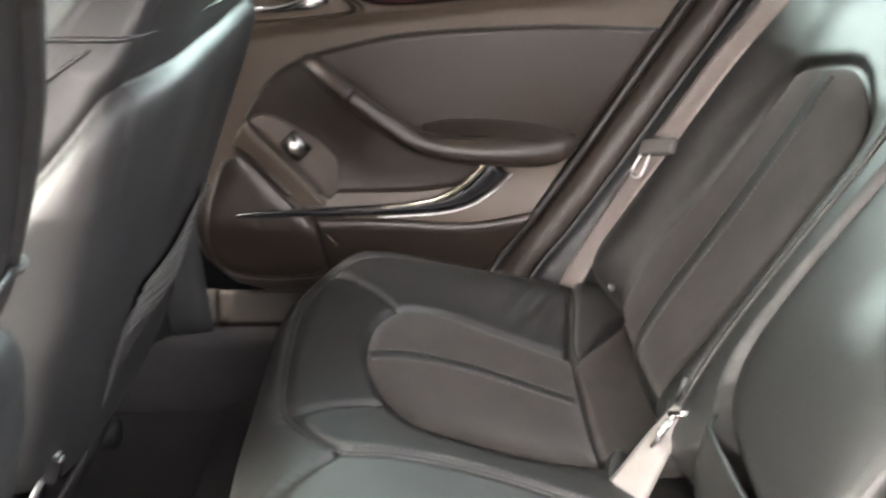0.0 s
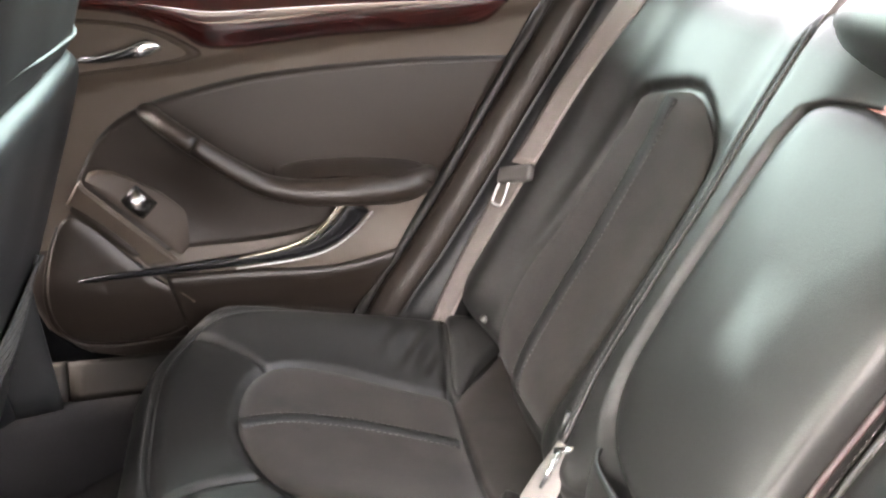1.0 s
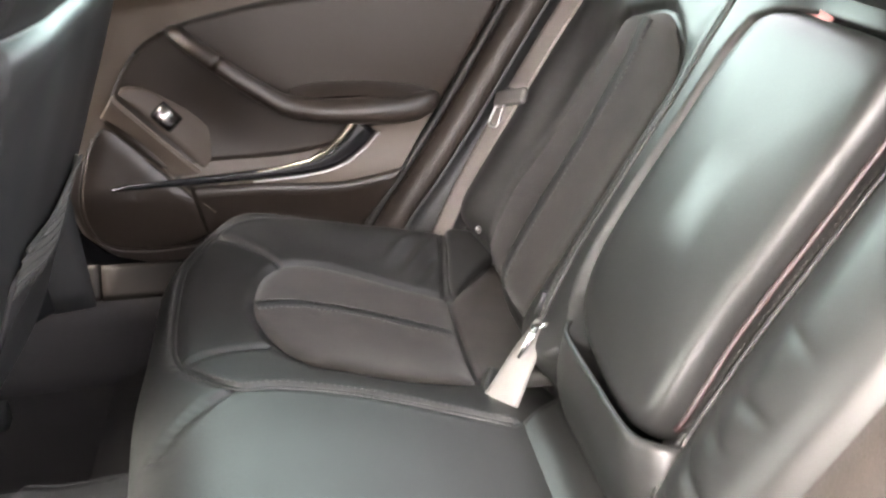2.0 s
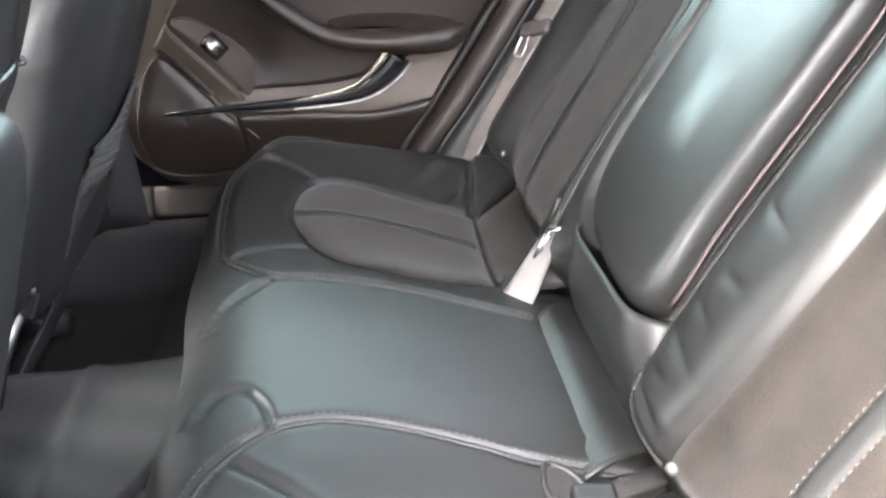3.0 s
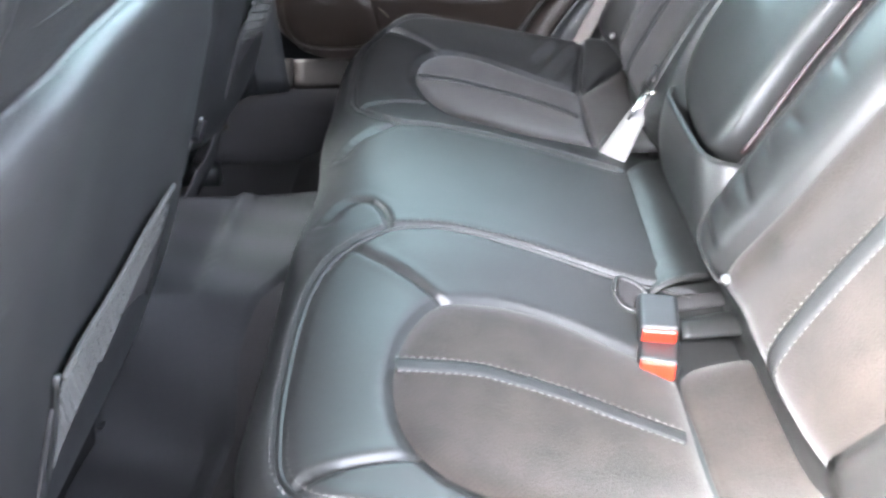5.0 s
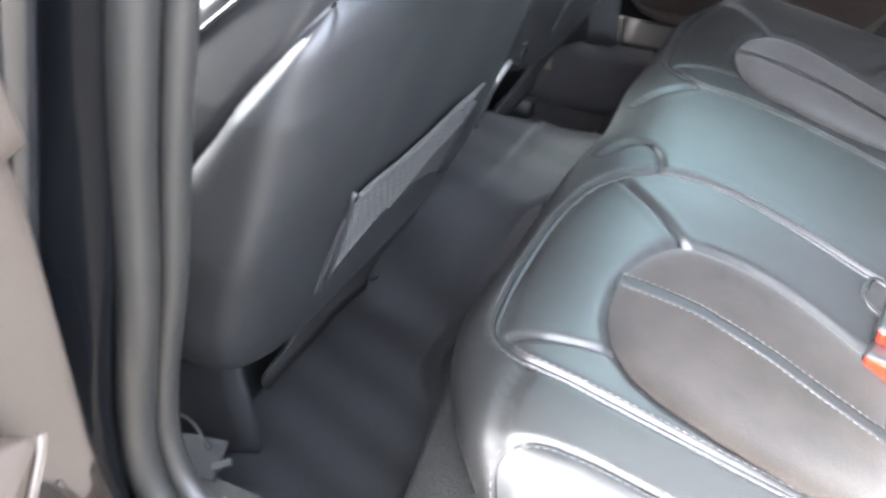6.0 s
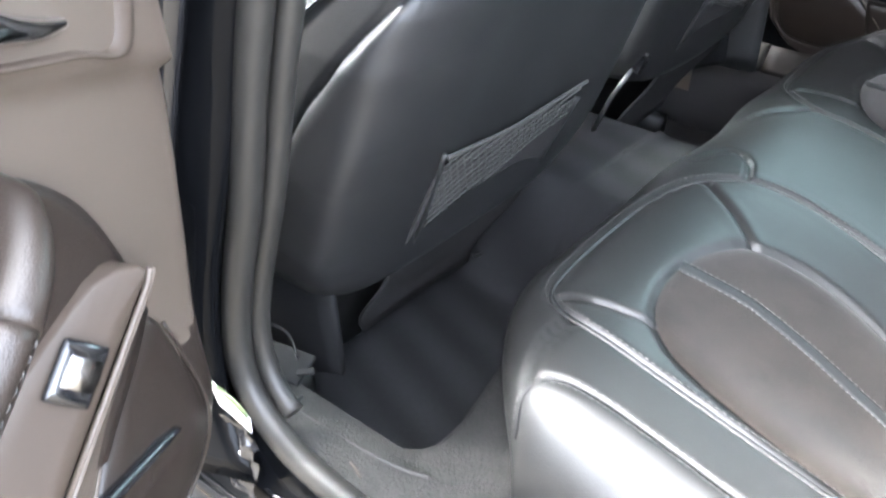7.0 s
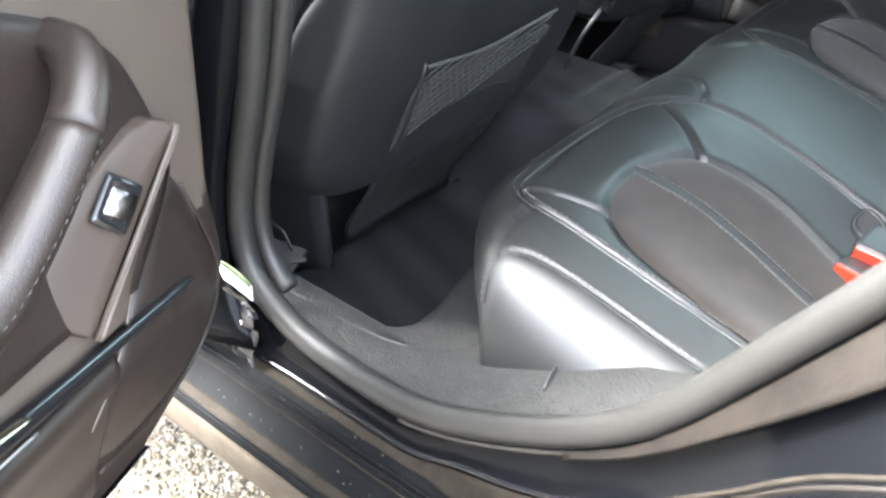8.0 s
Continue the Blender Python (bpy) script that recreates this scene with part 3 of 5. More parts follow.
back_normal = lambda p: (-0.86, 0, 0.5)
for s in BACK_SEAMS.values():
    q = np.array([on_back(a, b, -0.004) for a, b in s])
    tube("piping", q, (0.0028, 0.0028), LEATHER, backrest, up=(-0.86, 0, 0.5), sides=8)
    for o in (-0.0055, 0.0055):
        stitches("stitching", np.array([on_back(a + o, b, -0.0015) for a, b in s]), back_normal, backrest)
for ctrl in ([(0.196, 0.535), (0.206, 0.580), (0.214, 0.650), (0.214, 0.760), (0.210, 0.900)], [(0.872, 0.560), (0.885, 0.640), (0.888, 0.740), (0.897, 0.850), (0.892, 0.893)]):
    s = spline(ctrl, 60)
    rows = [[on_back(a + o, b, e) for a, b in s] for o, e in ((-0.011, 0.001), (-0.010, 0.0042), (-0.004, 0.0055), (0.004, 0.0055), (0.010, 0.0042), (0.011, 0.001))]
    sheet("back_stripe", rows, STRIPE, backrest, "leather stripe stitched along the insert")
    for o in (-0.012, 0.012):
        stitches("stitching", np.array([on_back(a + o, b, 0.004) for a, b in s]), back_normal, backrest)

# centre armrest panel
c = PANEL.mean(0)
rows = []
for s, e in ((0.0, 0.041), (0.3, 0.0405), (0.6, 0.0385), (0.85, 0.0350), (0.94, 0.033), (0.975, 0.030), (1.0, 0.026), (1.018, 0.019), (1.025, 0.010), (1.025, -0.02)):
    rows.append([(0.235 + 0.58 * (z - 0.5) - 0.86 * (e + 0.016), y, z + 0.5 * (e - 0.01)) for y, z in c + (PANEL[:-1] - c) * s])
v, f = grid(rows, close_v=True)
f.append(tuple(range(len(PANEL) - 1)))
link_mesh("armrest_panel", v, f, LEATHER, backrest, "folded-up centre armrest in smooth black leather")
for edge in (PANEL[0:44], PANEL[62:106]):
    q = c + (edge - c) * 1.05
    tube("piping", np.array([(0.235 + 0.58 * (z - 0.5) - 0.86 * 0.022, y, z) for y, z in q]), (0.0030, 0.0030), DARK_PIPING, backrest, "dark red-brown piping", up=(-0.86, 0, 0.5), sides=8)
rows = []
for k in range(17):
    s = k / 16
    rows.append([(0.268 - 0.010 * s - 0.014 * math.sin(math.pi * (0.1 + 0.75 * s)) + 0.050 * (2 * j / 20 - 1) ** 8, (0.375 + 0.072 * s) * (1 - j / 20) + (0.715 - 0.030 * s) * j / 20, 0.510 + 0.120 * s) for j in range(21)])
sheet("armrest_hinge", rows, LEATHER, backrest, "leather hinge cover under the armrest", thick=0.004)
rows = []
for k in range(15):
    s = k / 14
    row = []
    for j in range(31):
        q = j / 30
        x, y = 0.190 + 0.012 * q + (0.070 - 0.008 * q) * s, (0.378 + 0.026 * s) * (1 - q) + (0.634 + 0.046 * s) * q
        pucker = 0.0045 * math.exp(-((q - 0.06 - 0.10 * s) / 0.022) ** 2) * (1 - s) + 0.003 * math.exp(-((q - 0.16 - 0.05 * s) / 0.03) ** 2) * (1 - s)
        row.append((x, y, 0.522 + 0.006 * math.sin(math.pi * min(1, s + 0.12)) - 0.006 * (1 - s) ** 4 - pucker))
    rows.append(row)
sheet("cushion_flap", rows, LEATHER, backrest, "leather flap folded over the cushion's rear edge", thick=0.005)
stitches("stitching", np.array(rows)[1:, 0] + np.array((0, 0.004, 0.002)), up_normal, backrest)
# sheet for the shaded gap beyond the flap's end, and a gusset beside it
rows = []
for k in range(9):
    s = k / 8
    rows.append([(0.196 + 0.085 * s, 0.352 + 0.030 * s + 0.026 * q, float(top_of_cushion(0.196 + 0.085 * s, 0.36)) + 0.003 + 0.002 * math.sin(math.pi * q) + 0.012 * s) for q in np.linspace(0, 1, 6)])
sheet("seat_gap", rows, DARK_CARPET, backrest, "dark sheet for the shaded gap beside the flap", thick=0.002)
rows = []
for k in range(9):
    s = k / 8
    rows.append([(0.212 + 0.068 * s, 0.318 + 0.012 * s + (0.030 + 0.012 * s) * q, float(top_of_cushion(0.212 + 0.068 * s, 0.33)) + 0.004 + 0.012 * math.sin(math.pi * (0.15 + 0.7 * q)) + 0.014 * s) for q in np.linspace(0, 1, 10)])
sheet("corner_gusset", rows, LEATHER, backrest, "folded leather gusset beside the buckle", thick=0.003)
# belt guide: a stitched slot in the cushion
loop = spline([(0.152, 0.372), (0.158, 0.392), (0.176, 0.388), (0.190, 0.372), (0.190, 0.355), (0.170, 0.352), (0.156, 0.358)], 50, True)
tube("belt_guide", lay(loop, 0.001), (0.0030, 0.0030), LEATHER, cushion, "raised rim of the belt slot", sides=8, closed=False)
# No hole is cut: a dark disc stands for the slot's shade.
v, f = grid([lay(loop[:-1].mean(0) + (loop[:-1] - loop[:-1].mean(0)) * k, 0.0022) for k in (0.05, 0.5, 0.95)], close_v=True)
link_mesh("slot_shade", v, f, DARK_CARPET, cushion, "dark disc for the shaded belt slot")
# centre headrest: a soft roll over the armrest, with a shadowed gap and a cloth tag under it
rows = []
for j in range(31):
    q = j / 30
    y = 0.415 + 0.315 * q
    fat = math.sin(math.pi * min(max(q, 0.02), 0.98)) ** 0.35
    row = []
    for k in range(28):
        a = 2 * math.pi * k / 28
        row.append((0.505 - 0.066 * fat * math.cos(a) + 0.018 * fat * math.sin(a), y, 0.992 + 0.045 * fat * math.sin(a) + 0.022 * fat * math.cos(a) + 0.006 * math.sin(3 * q)))
    rows.append(row)
v, f = grid(rows, close_v=True, caps=True)
headrest = link_mesh("headrest", v, f, LEATHER, backrest, "black leather centre headrest roll")
rows = []
for k in range(7):
    s = k / 6
    rows.append([(0.462 - 0.006 * s - 0.003 * math.sin(6 * q + 3 * s), 0.606 + 0.040 * q, 0.945 - 0.020 * s + 0.004 * math.sin(4 * q)) for q in np.linspace(0, 1, 9)])
sheet("pull_tag", rows, PINK, backrest, "faded pink cloth pull tag", thick=0.0012)
for y, z in ((1.031, 0.571), (0.327, 0.572)):
    xb = on_back(y, z, 0.004)[0]
    v, f = sweep([(xb - 0.86 * k, y, z + 0.5 * k) for k in (-0.004, 0.001, 0.003, 0.0038)], [(0.0052, 0.0052), (0.0052, 0.0052), (0.0042, 0.0042), (0.0015, 0.0015)], up=(0, 1, 0), sides=20)
    link_mesh("anchor_button", v, f, WHITE, backrest, "round pale child-seat anchor button")


# ---- car floor and body ----
def hump(y):
    """The tunnel's rise over the flat floor."""
    return 0.175 * float(smooth01((y - 0.365) / 0.10) * smooth01((0.785 - y) / 0.09))


floor = sheet("floor", [[(x, y, 0.285 + hump(y) + 0.012 * smooth01((x + 0.30) / 0.2)) for y in np.linspace(-0.1, 1.2, 90)] for x in np.linspace(-1.5, 0.05, 50)],
              DARK_CARPET, None, "dark carpeted car floor with a centre tunnel", kind="structure")
tagged(floor, category="car floor")


def ledge_x(y):
    """Where the carpet's ledge beside the sill breaks down to the floor."""
    return float(np.interp(y, (-0.10, -0.060, -0.045, -0.025, 0.015, 0.060, 0.105, 0.150, 0.20, 0.30), (-0.30, -0.215, -0.196, -0.186, -0.186, -0.195, -0.204, -0.212, -0.220, -0.225)))


def riser_profile(y):
    """The carpet's section from the floor back to under the cushion, at one place across the car."""
    back = float(front_edge(y)) + 0.055
    slope = [(-0.315 + (back + 0.315) * k / 10, 0.293 + hump(y) * (1 - k / 10) + 0.175 * (k / 10) ** 1.2) for k in range(11)]
    e = ledge_x(y)
    steep = [(e - 0.030, 0.292), (e - 0.022, 0.33), (e - 0.016, 0.36), (e - 0.011, 0.39), (e - 0.007, 0.41), (e - 0.002, 0.424), (e + 0.006, 0.432), (e + 0.020, 0.437), (e + 0.05, 0.446), (e + 0.09, 0.456), (max(back, e + 0.12), 0.462)]
    w = float(smooth01((0.30 - y) / 0.10))
    return [(a[0] * (1 - w) + b[0] * w, a[1] * (1 - w) + b[1] * w) for a, b in zip(slope, steep)]


for y0, y1, count, cloth, words in ((-0.085, 0.30, 60, CARPET, "grey carpet rising beside the door sill"), (0.30, 1.18, 70, DARK_CARPET, "dark carpet rising to the rear seat")):
    rows = [[(x, y, z) for x, z in riser_profile(y)] for y in np.linspace(y0, y1, count)]
    tagged(sheet("trim_carpet", rows, cloth, None, words, kind="structure"), category="carpet")


def under_mat(x, y):
    px, pz = zip(*riser_profile(y))
    base = 0.285 + hump(y) + 0.012 * float(smooth01((x + 0.30) / 0.2))
    return max(base, float(np.interp(x, px, pz))) if x > px[0] else base


floor_mat = thing("floor_mat", (-0.43, 0.35, 0.29), "dark grey pile floor mat lying over the tunnel", "floor mat")
rows = []
for q in np.linspace(0, 1, 80):
    y = -0.075 + 0.785 * q
    xr = float(np.interp(y, (-0.06, 0.0, 0.15, 0.22, 0.30, 0.42, 0.50, 0.56, 0.71), (-0.235, -0.222, -0.240, -0.255, -0.290, -0.270, -0.215, -0.185, -0.180)))
    xl = -0.66 + 0.03 * max(0.0, 1 - q * 12) ** 2
    end = min(q, 1 - q) * 80
    row = []
    for k, s in enumerate(np.linspace(0, 1, 60)):
        x = xl + (xr - xl) * s
        rim = 0.008 if 0 < k < 59 and end > 0.5 else 0.001
        row.append((x, y, under_mat(x, y) + rim))
    rows.append(row)
sheet("mat_surface", rows, MAT_CLOTH, floor_mat)
edge = [rows[-1][k] for k in range(60)]
tube("mat_binding", [(x, y, z + 0.007) for x, y, z in edge], (0.004, 0.006), MAT_CLOTH, floor_mat, "bound edge of the mat", sides=8)

car = thing("car", (0.0, MID, 0.2), "black car with its rear side door standing open", "car")


def strip(name, path_a, path_b, material, parent, label="", bulge=0.0, way=(0, 0, 1), n=8, thick=0.0):
    """A sheet between two lines of points, bulging by that much."""
    rows = []
    for k in range(n + 1):
        s = k / n
        rows.append(np.array(path_a) * (1 - s) + np.array(path_b) * s + np.array(way) * bulge * math.sin(math.pi * s))
    return sheet(name, rows, material, parent, label, thick)


# the seal round the near door opening
SEAL = spline([(-0.190, -0.135, 1.12), (-0.235, -0.140, 0.98), (-0.268, -0.145, 0.84), (-0.292, -0.145, 0.72), (-0.318, -0.145, 0.62), (-0.325, -0.147, 0.555), (-0.308, -0.150, 0.505), (-0.262, -0.153, 0.475),
               (-0.200, -0.155, 0.462), (-0.110, -0.156, 0.460), (-0.045, -0.155, 0.475), (0.040, -0.150, 0.516), (0.102, -0.146, 0.560), (0.140, -0.144, 0.604), (0.168, -0.144, 0.649), (0.206, -0.146, 0.716),
               (0.242, -0.148, 0.781), (0.295, -0.148, 0.880), (0.355, -0.145, 1.01)], 160)
tube("door_seal", SEAL, (0.014, 0.013), RUBBER, car, "dusty grey rubber door seal", up=(0, 1, 0), sides=14)
cen = np.array((-0.02, 0, 0.85))
inw = (cen - SEAL) * np.array((1, 0, 1))
inw /= np.linalg.norm(inw, axis=1)[:, None]
tube("inner_seal", (SEAL + inw * 0.012 + np.array((0, 0.020, 0)))[:68], (0.010, 0.010), RUBBER, car, "inner lip of the door seal", up=(0, 1, 0), sides=10)
# door jamb outside the seal, painted
jamb = SEAL - inw * 0.013 + np.array((0, -0.004, 0))
outer = SEAL - inw * np.linspace(0.06, 0.075, len(SEAL))[:, None] + np.array((0, -0.055, 0))


def lip_at(x):
    """The sill's lip, which rises behind the door opening."""
    return np.array((x, -0.170, float(np.interp(x, (-1.1, -0.09, -0.068, -0.022, 0.031, 0.073, 0.15, 0.23), (0.4200, 0.4215, 0.425, 0.444, 0.459, 0.477, 0.525, 0.60)))))


# along the sill the jamb ends at the lip; towards the pillar and the wheel arch it widens
for k in range(56, len(SEAL)):
    low = smooth01((k - 56) / 14) * (1 - smooth01((k - 108) / 24))
    outer[k] = outer[k] * (1 - low) + lip_at(SEAL[k][0] + 0.03 * smooth01((k - 84) / 20)) * low
strip("door_jamb", jamb, outer, PAINT, car, "glossy black door jamb", bulge=-0.006, way=(0, -0.3, 1), n=14)

# sill: carpet on top, painted steps outside
xs = np.linspace(-0.9, 0.34, 60)


def sill_z(x):
    return float(np.interp(x, (-0.9, -0.31, -0.26, -0.20, -0.11, -0.045, 0.04, 0.102, 0.14, 0.168, 0.34), (0.462, 0.466, 0.466, 0.462, 0.462, 0.477, 0.518, 0.562, 0.604, 0.648, 0.90)))


def sill_back(x):
    return float(np.interp(x, (-0.9, -0.17, -0.11, -0.05, 0.02, 0.11, 0.20, 0.34), (0.441, 0.441, 0.456, 0.487, 0.516, 0.551, 0.60, 0.80)))


sill_in = np.array([(x, -0.064 + 0.020 * smooth01((x + 0.15) / 0.12), sill_back(x)) for x in xs])
sill_out = np.array([(x, -0.142, sill_z(x)) for x in xs])
strip("sill_carpet", sill_in, sill_out, CARPET, car, "grey carpeted door sill", bulge=0.006)
strip("sill_wall", np.array([(x, -0.078 + 0.03 * smooth01((x + 0.15) / 0.15), 0.28) for x in xs]), sill_in, CARPET, car, "carpeted side of the sill", bulge=0.0)
for joint in (((-0.303, -0.096, 0.4705), (-0.301, -0.108, 0.4725), (-0.298, -0.124, 0.4735)), ((0.013, -0.075, 0.5190), (0.015, -0.088, 0.5205), (0.020, -0.108, 0.5195))):
    tube("sill_joint", joint, (0.0014, 0.0014), BLACK_PLASTIC, car, "joint in the sill carpet", sides=6)
tube("sill_thread", spline([(-0.207, -0.128, 0.4715), (-0.196, -0.132, 0.4725), (-0.188, -0.135, 0.4700)], 8), (0.0014, 0.0009), SEAM, car, "pale worn thread on the sill carpet", sides=6)
STEPS = [(-0.150, 0.440), (-0.158, 0.428), (-0.166, 0.416), (-0.176, 0.412), (-0.196, 0.408), (-0.203, 0.402), (-0.206, 0.391), (-0.224, 0.387), (-0.228, 0.383), (-0.237, 0.380), (-0.241, 0.374), (-0.244, 0.350), (-0.242, 0.334), (-0.225, 0.328), (-0.150, 0.315), (-0.080, 0.275), (-0.050, 0.225)]
rows = [[(x, y, z) for x in np.linspace(-1.2, 0.55, 30)] for y, z in STEPS]
sheet("rocker_panel", rows, ROCKER, car, "dull black stepped rocker panel")
# lip, dusty channel, rails and dust bands along the rocker
lip = [lip_at(x) for x in np.linspace(-1.1, 0.16, 90)]
tube("rocker_lip", lip, (0.0030, 0.0022), GLOSS, car, "glossy black lip of the sill", up=(0, 0, 1), sides=10)
xs = np.linspace(-1.1, 0.12, 60)
strip("dust_channel", [lip_at(x) + np.array((0, -0.0030, -0.004)) for x in xs], [lip_at(x) * np.array((1, 1, 0.15)) + np.array((0, -0.0105 - 0.018 * smooth01((x + 0.06) / 0.12), 0.4115 * 0.85 - 0.001)) for x in xs], DUST_BAND, car, "brown dust in the sill channel", n=6, thick=0.001)
for y, z, r, m in ((-0.1925, 0.4105, 0.0026, ROCKER), (-0.1985, 0.4090, 0.0020, ROCKER), (-0.2035, 0.4045, 0.0012, DUST_BAND), (-0.2395, 0.3790, 0.0022, ROCKER)):
    tube("sill_rail", [(x, y + 0.0006 * math.sin(17 * x), z) for x in np.linspace(-1.1, 0.5, 60)], (r, r), m, car, "dusty rubber rail along the sill", up=(0, 0, 1), sides=8)
strip("dust_band", [(x, -0.2255, 0.3868) for x in np.linspace(-1.1, 0.5, 30)], [(x, -0.2365, 0.3815) for x in np.linspace(-1.1, 0.5, 30)], DUST_BAND, car, "brown dust along the lower step", n=4, thick=0.001)
rnd = random.Random(23)
verts, faces = [], []
for k in range(70):
    x, y = rnd.uniform(-0.45, 0.0), rnd.choice((-0.181, -0.1955, -0.1955, -0.216)) + rnd.uniform(-0.004, 0.004)
    z = float(np.interp(-y, (0.166, 0.196, 0.206, 0.226, 0.256), (0.4145, 0.4115, 0.3915, 0.3865, 0.3785)))
    r = rnd.uniform(0.0007, 0.0019)
    n = len(verts)
    verts += [(x + r * rnd.uniform(0.6, 1.4) * a, y + r * rnd.uniform(0.6, 1.4) * b, z + r * c) for a, b, c in ((1, 0, 0.2), (0, 1, 0.1), (-1, 0, 0.2), (0, -1, 0.1), (0, 0, 1.2), (0, 0, -0.6))]
    faces += [(n, n + 1, n + 4), (n + 1, n + 2, n + 4), (n + 2, n + 3, n + 4), (n + 3, n, n + 4), (n + 1, n, n + 5), (n + 2, n + 1, n + 5), (n + 3, n + 2, n + 5), (n, n + 3, n + 5)]
link_mesh("grit", verts, faces, SEAM, car, "grit lying on the sill", smooth=False, kind="stuff")
# The reflected gravel is put into this edge's tan colour.
tube("rocker_trim", [(x, -0.2435, 0.351) for x in np.linspace(-1.2, 0.55, 20)], (0.005, 0.021), MIRRORED_GRAVEL, car, "lower rocker edge, tan for the gravel it mirrors", sides=12)
tube("jamb_bead", SEAL[86:118] - inw[86:118] * 0.0165 + np.array((0, -0.007, 0)), (0.0020, 0.0020), SEAM, car, "pale sealer bead on the jamb", up=(0, 1, 0), sides=6)

tube("sill_crease", spline([(-0.317, -0.107, 0.461), (-0.275, -0.105, 0.459), (-0.219, -0.101, 0.457), (-0.171, -0.092, 0.455), (-0.125, -0.072, 0.451), (-0.095, -0.05, 0.447)], 30), (0.0016, 0.0012), BLACK_PLASTIC, car, "crease along the sill carpet", sides=6)

# small brackets at the foot of the centre pillar and the door hinges
box("belt_anchor", (0.050, 0.012, 0.020), pose(-0.455, -0.035, 0.502, 0, 10, 25), MATTE, car, "black belt anchor cover", r=0.004)
box("foot_bracket", (0.060, 0.045, 0.006), pose(-0.372, -0.062, 0.452, 6, 8, 20), MATTE, car, "black bracket on the sill", r=0.002)
tube("bracket_loop", spline([(-0.352, -0.082, 0.474), (-0.385, -0.070, 0.492), (-0.400, -0.050, 0.482), (-0.384, -0.040, 0.470), (-0.352, -0.056, 0.466)], 24), (0.0016, 0.0022), MATTE, car, "black loop of the bracket", sides=6)
box("bracket_tab", (0.008, 0.018, 0.003), pose(-0.330, -0.066, 0.466, 10, 8, -50), MATTE, car, "black tab of the bracket", r=0.001)
for z in (0.55, 0.82):
    box("door_hinge", (0.070, 0.030, 0.040), pose(-0.385, -0.205, z, 0, 0, -35), GLOSS, car, "black door hinge", r=0.006)
# crumpled black sheet at the pillar's foot, folded to mimic reflections in gloss paint
rnd = random.Random(5)
rows = []
for i in range(11):
    row = []
    for j in range(15):
        a, b = i / 10, j / 14
        fold = 0.004 * math.sin(9 * a + 13 * b) * math.sin(7 * b - 5 * a) + rnd.uniform(-0.002, 0.002)
        row.append((-0.375 + 0.098 * b + 0.5 * fold, -0.176 - 0.012 * a + fold, 0.515 - 0.075 * a - 0.025 * b + rnd.uniform(-0.004, 0.004)))
    rows.append(row)
crumple = sheet("reflection_crumple", rows, GLOSS, car, "crumpled glossy black sheet mimicking reflections at the pillar's foot")
for face in crumple.data.polygons:
    face.use_smooth = False
# White and green patches stand in for glaring ground and foliage.
sheet("sticker", [[(-0.400 + 0.128 * b, -0.184 + 0.006 * math.sin(3 * b), 0.508 + (0.030 - 0.012 * b) * a) for b in np.linspace(0, 1, 8)] for a in np.linspace(0, 1, 8)], GLARE_WHITE, car, "white patch on the pillar for glaring ground", thick=0.001)
sheet("foliage_patch", [[(-0.400 + 0.128 * b, -0.1855 + 0.006 * math.sin(3 * b), 0.536 - 0.012 * b + (0.006 + 0.003 * math.sin(9 * b)) * a) for b in np.linspace(0, 1, 8)] for a in np.linspace(0, 1, 4)], BAND, car, "mottled green patch for foliage beside the glare", thick=0.001)
# near rear quarter: painted panel that runs on from the jamb, with the wheel arch ridge
grow = smooth01((np.arange(108, 161) - 108) / 20)[:, None]
rows = [outer[108:] - inw[108:] * d * grow + np.array((0, o, 0)) * grow + np.array((0, 0, -0.001)) for d, o in ((-0.004, 0.004), (0.008, -0.007), (0.024, -0.013), (0.055, -0.019), (0.11, -0.023), (0.18, -0.020), (0.26, -0.005))]
sheet("quarter_panel", rows, PAINT, car, "glossy black rear quarter panel")
rows = []
wide = smooth01((np.arange(104, 161) - 104) / 40)[:, None]
for q in np.linspace(0, 1, 7):
    d = 0.012 + (0.004 + 0.026 * wide) * q
    rows.append(SEAL[104:] - inw[104:] * d + np.array((0, -1, 0)) * (0.012 + 1.08 * (d - 0.012)))
# Brown holds dust and also the ground mirrored in the gloss paint.
sheet("jamb_flange", rows, DUST_AND_MIRROR, car, "flange behind the seal, brown for dust and reflected ground", thick=0.003)
for o, r, m in ((0.0, 0.0016, DUST_BAND), (0.008, 0.0022, DUST_AND_MIRROR)):
    tube("arch_ridge", spline([(0.08, -0.236, 0.510 - o), (0.13, -0.238, 0.575 - o), (0.182, -0.240, 0.632 - o), (0.209, -0.241, 0.662 - o), (0.232, -0.242, 0.690 - o), (0.255, -0.243, 0.712 - o), (0.30, -0.244, 0.742 - o), (0.36, -0.245, 0.765 - o)], 40), (r, r), m, car, "dusty wheel arch edge", up=(0, 1, 0))

# pillars, roof, rear shelf, dashboard side
PIL = spline([(-0.30, -0.128, 0.44), (-0.345, -0.120, 0.52), (-0.345, -0.115, 0.62), (-0.31, -0.110, 0.76), (-0.28, -0.100, 0.92), (-0.22, -0.080, 1.12), (-0.17, -0.055, 1.30)], 40)
strip("pillar_trim", PIL, PIL + np.array((-0.13, 0.0, 0.0)), BLACK_PLASTIC, car, "black plastic centre pillar trim", bulge=0.012, way=(0, 1, 0), thick=0.02)
OUTP = PIL + np.array((0.0, -0.055, 0))
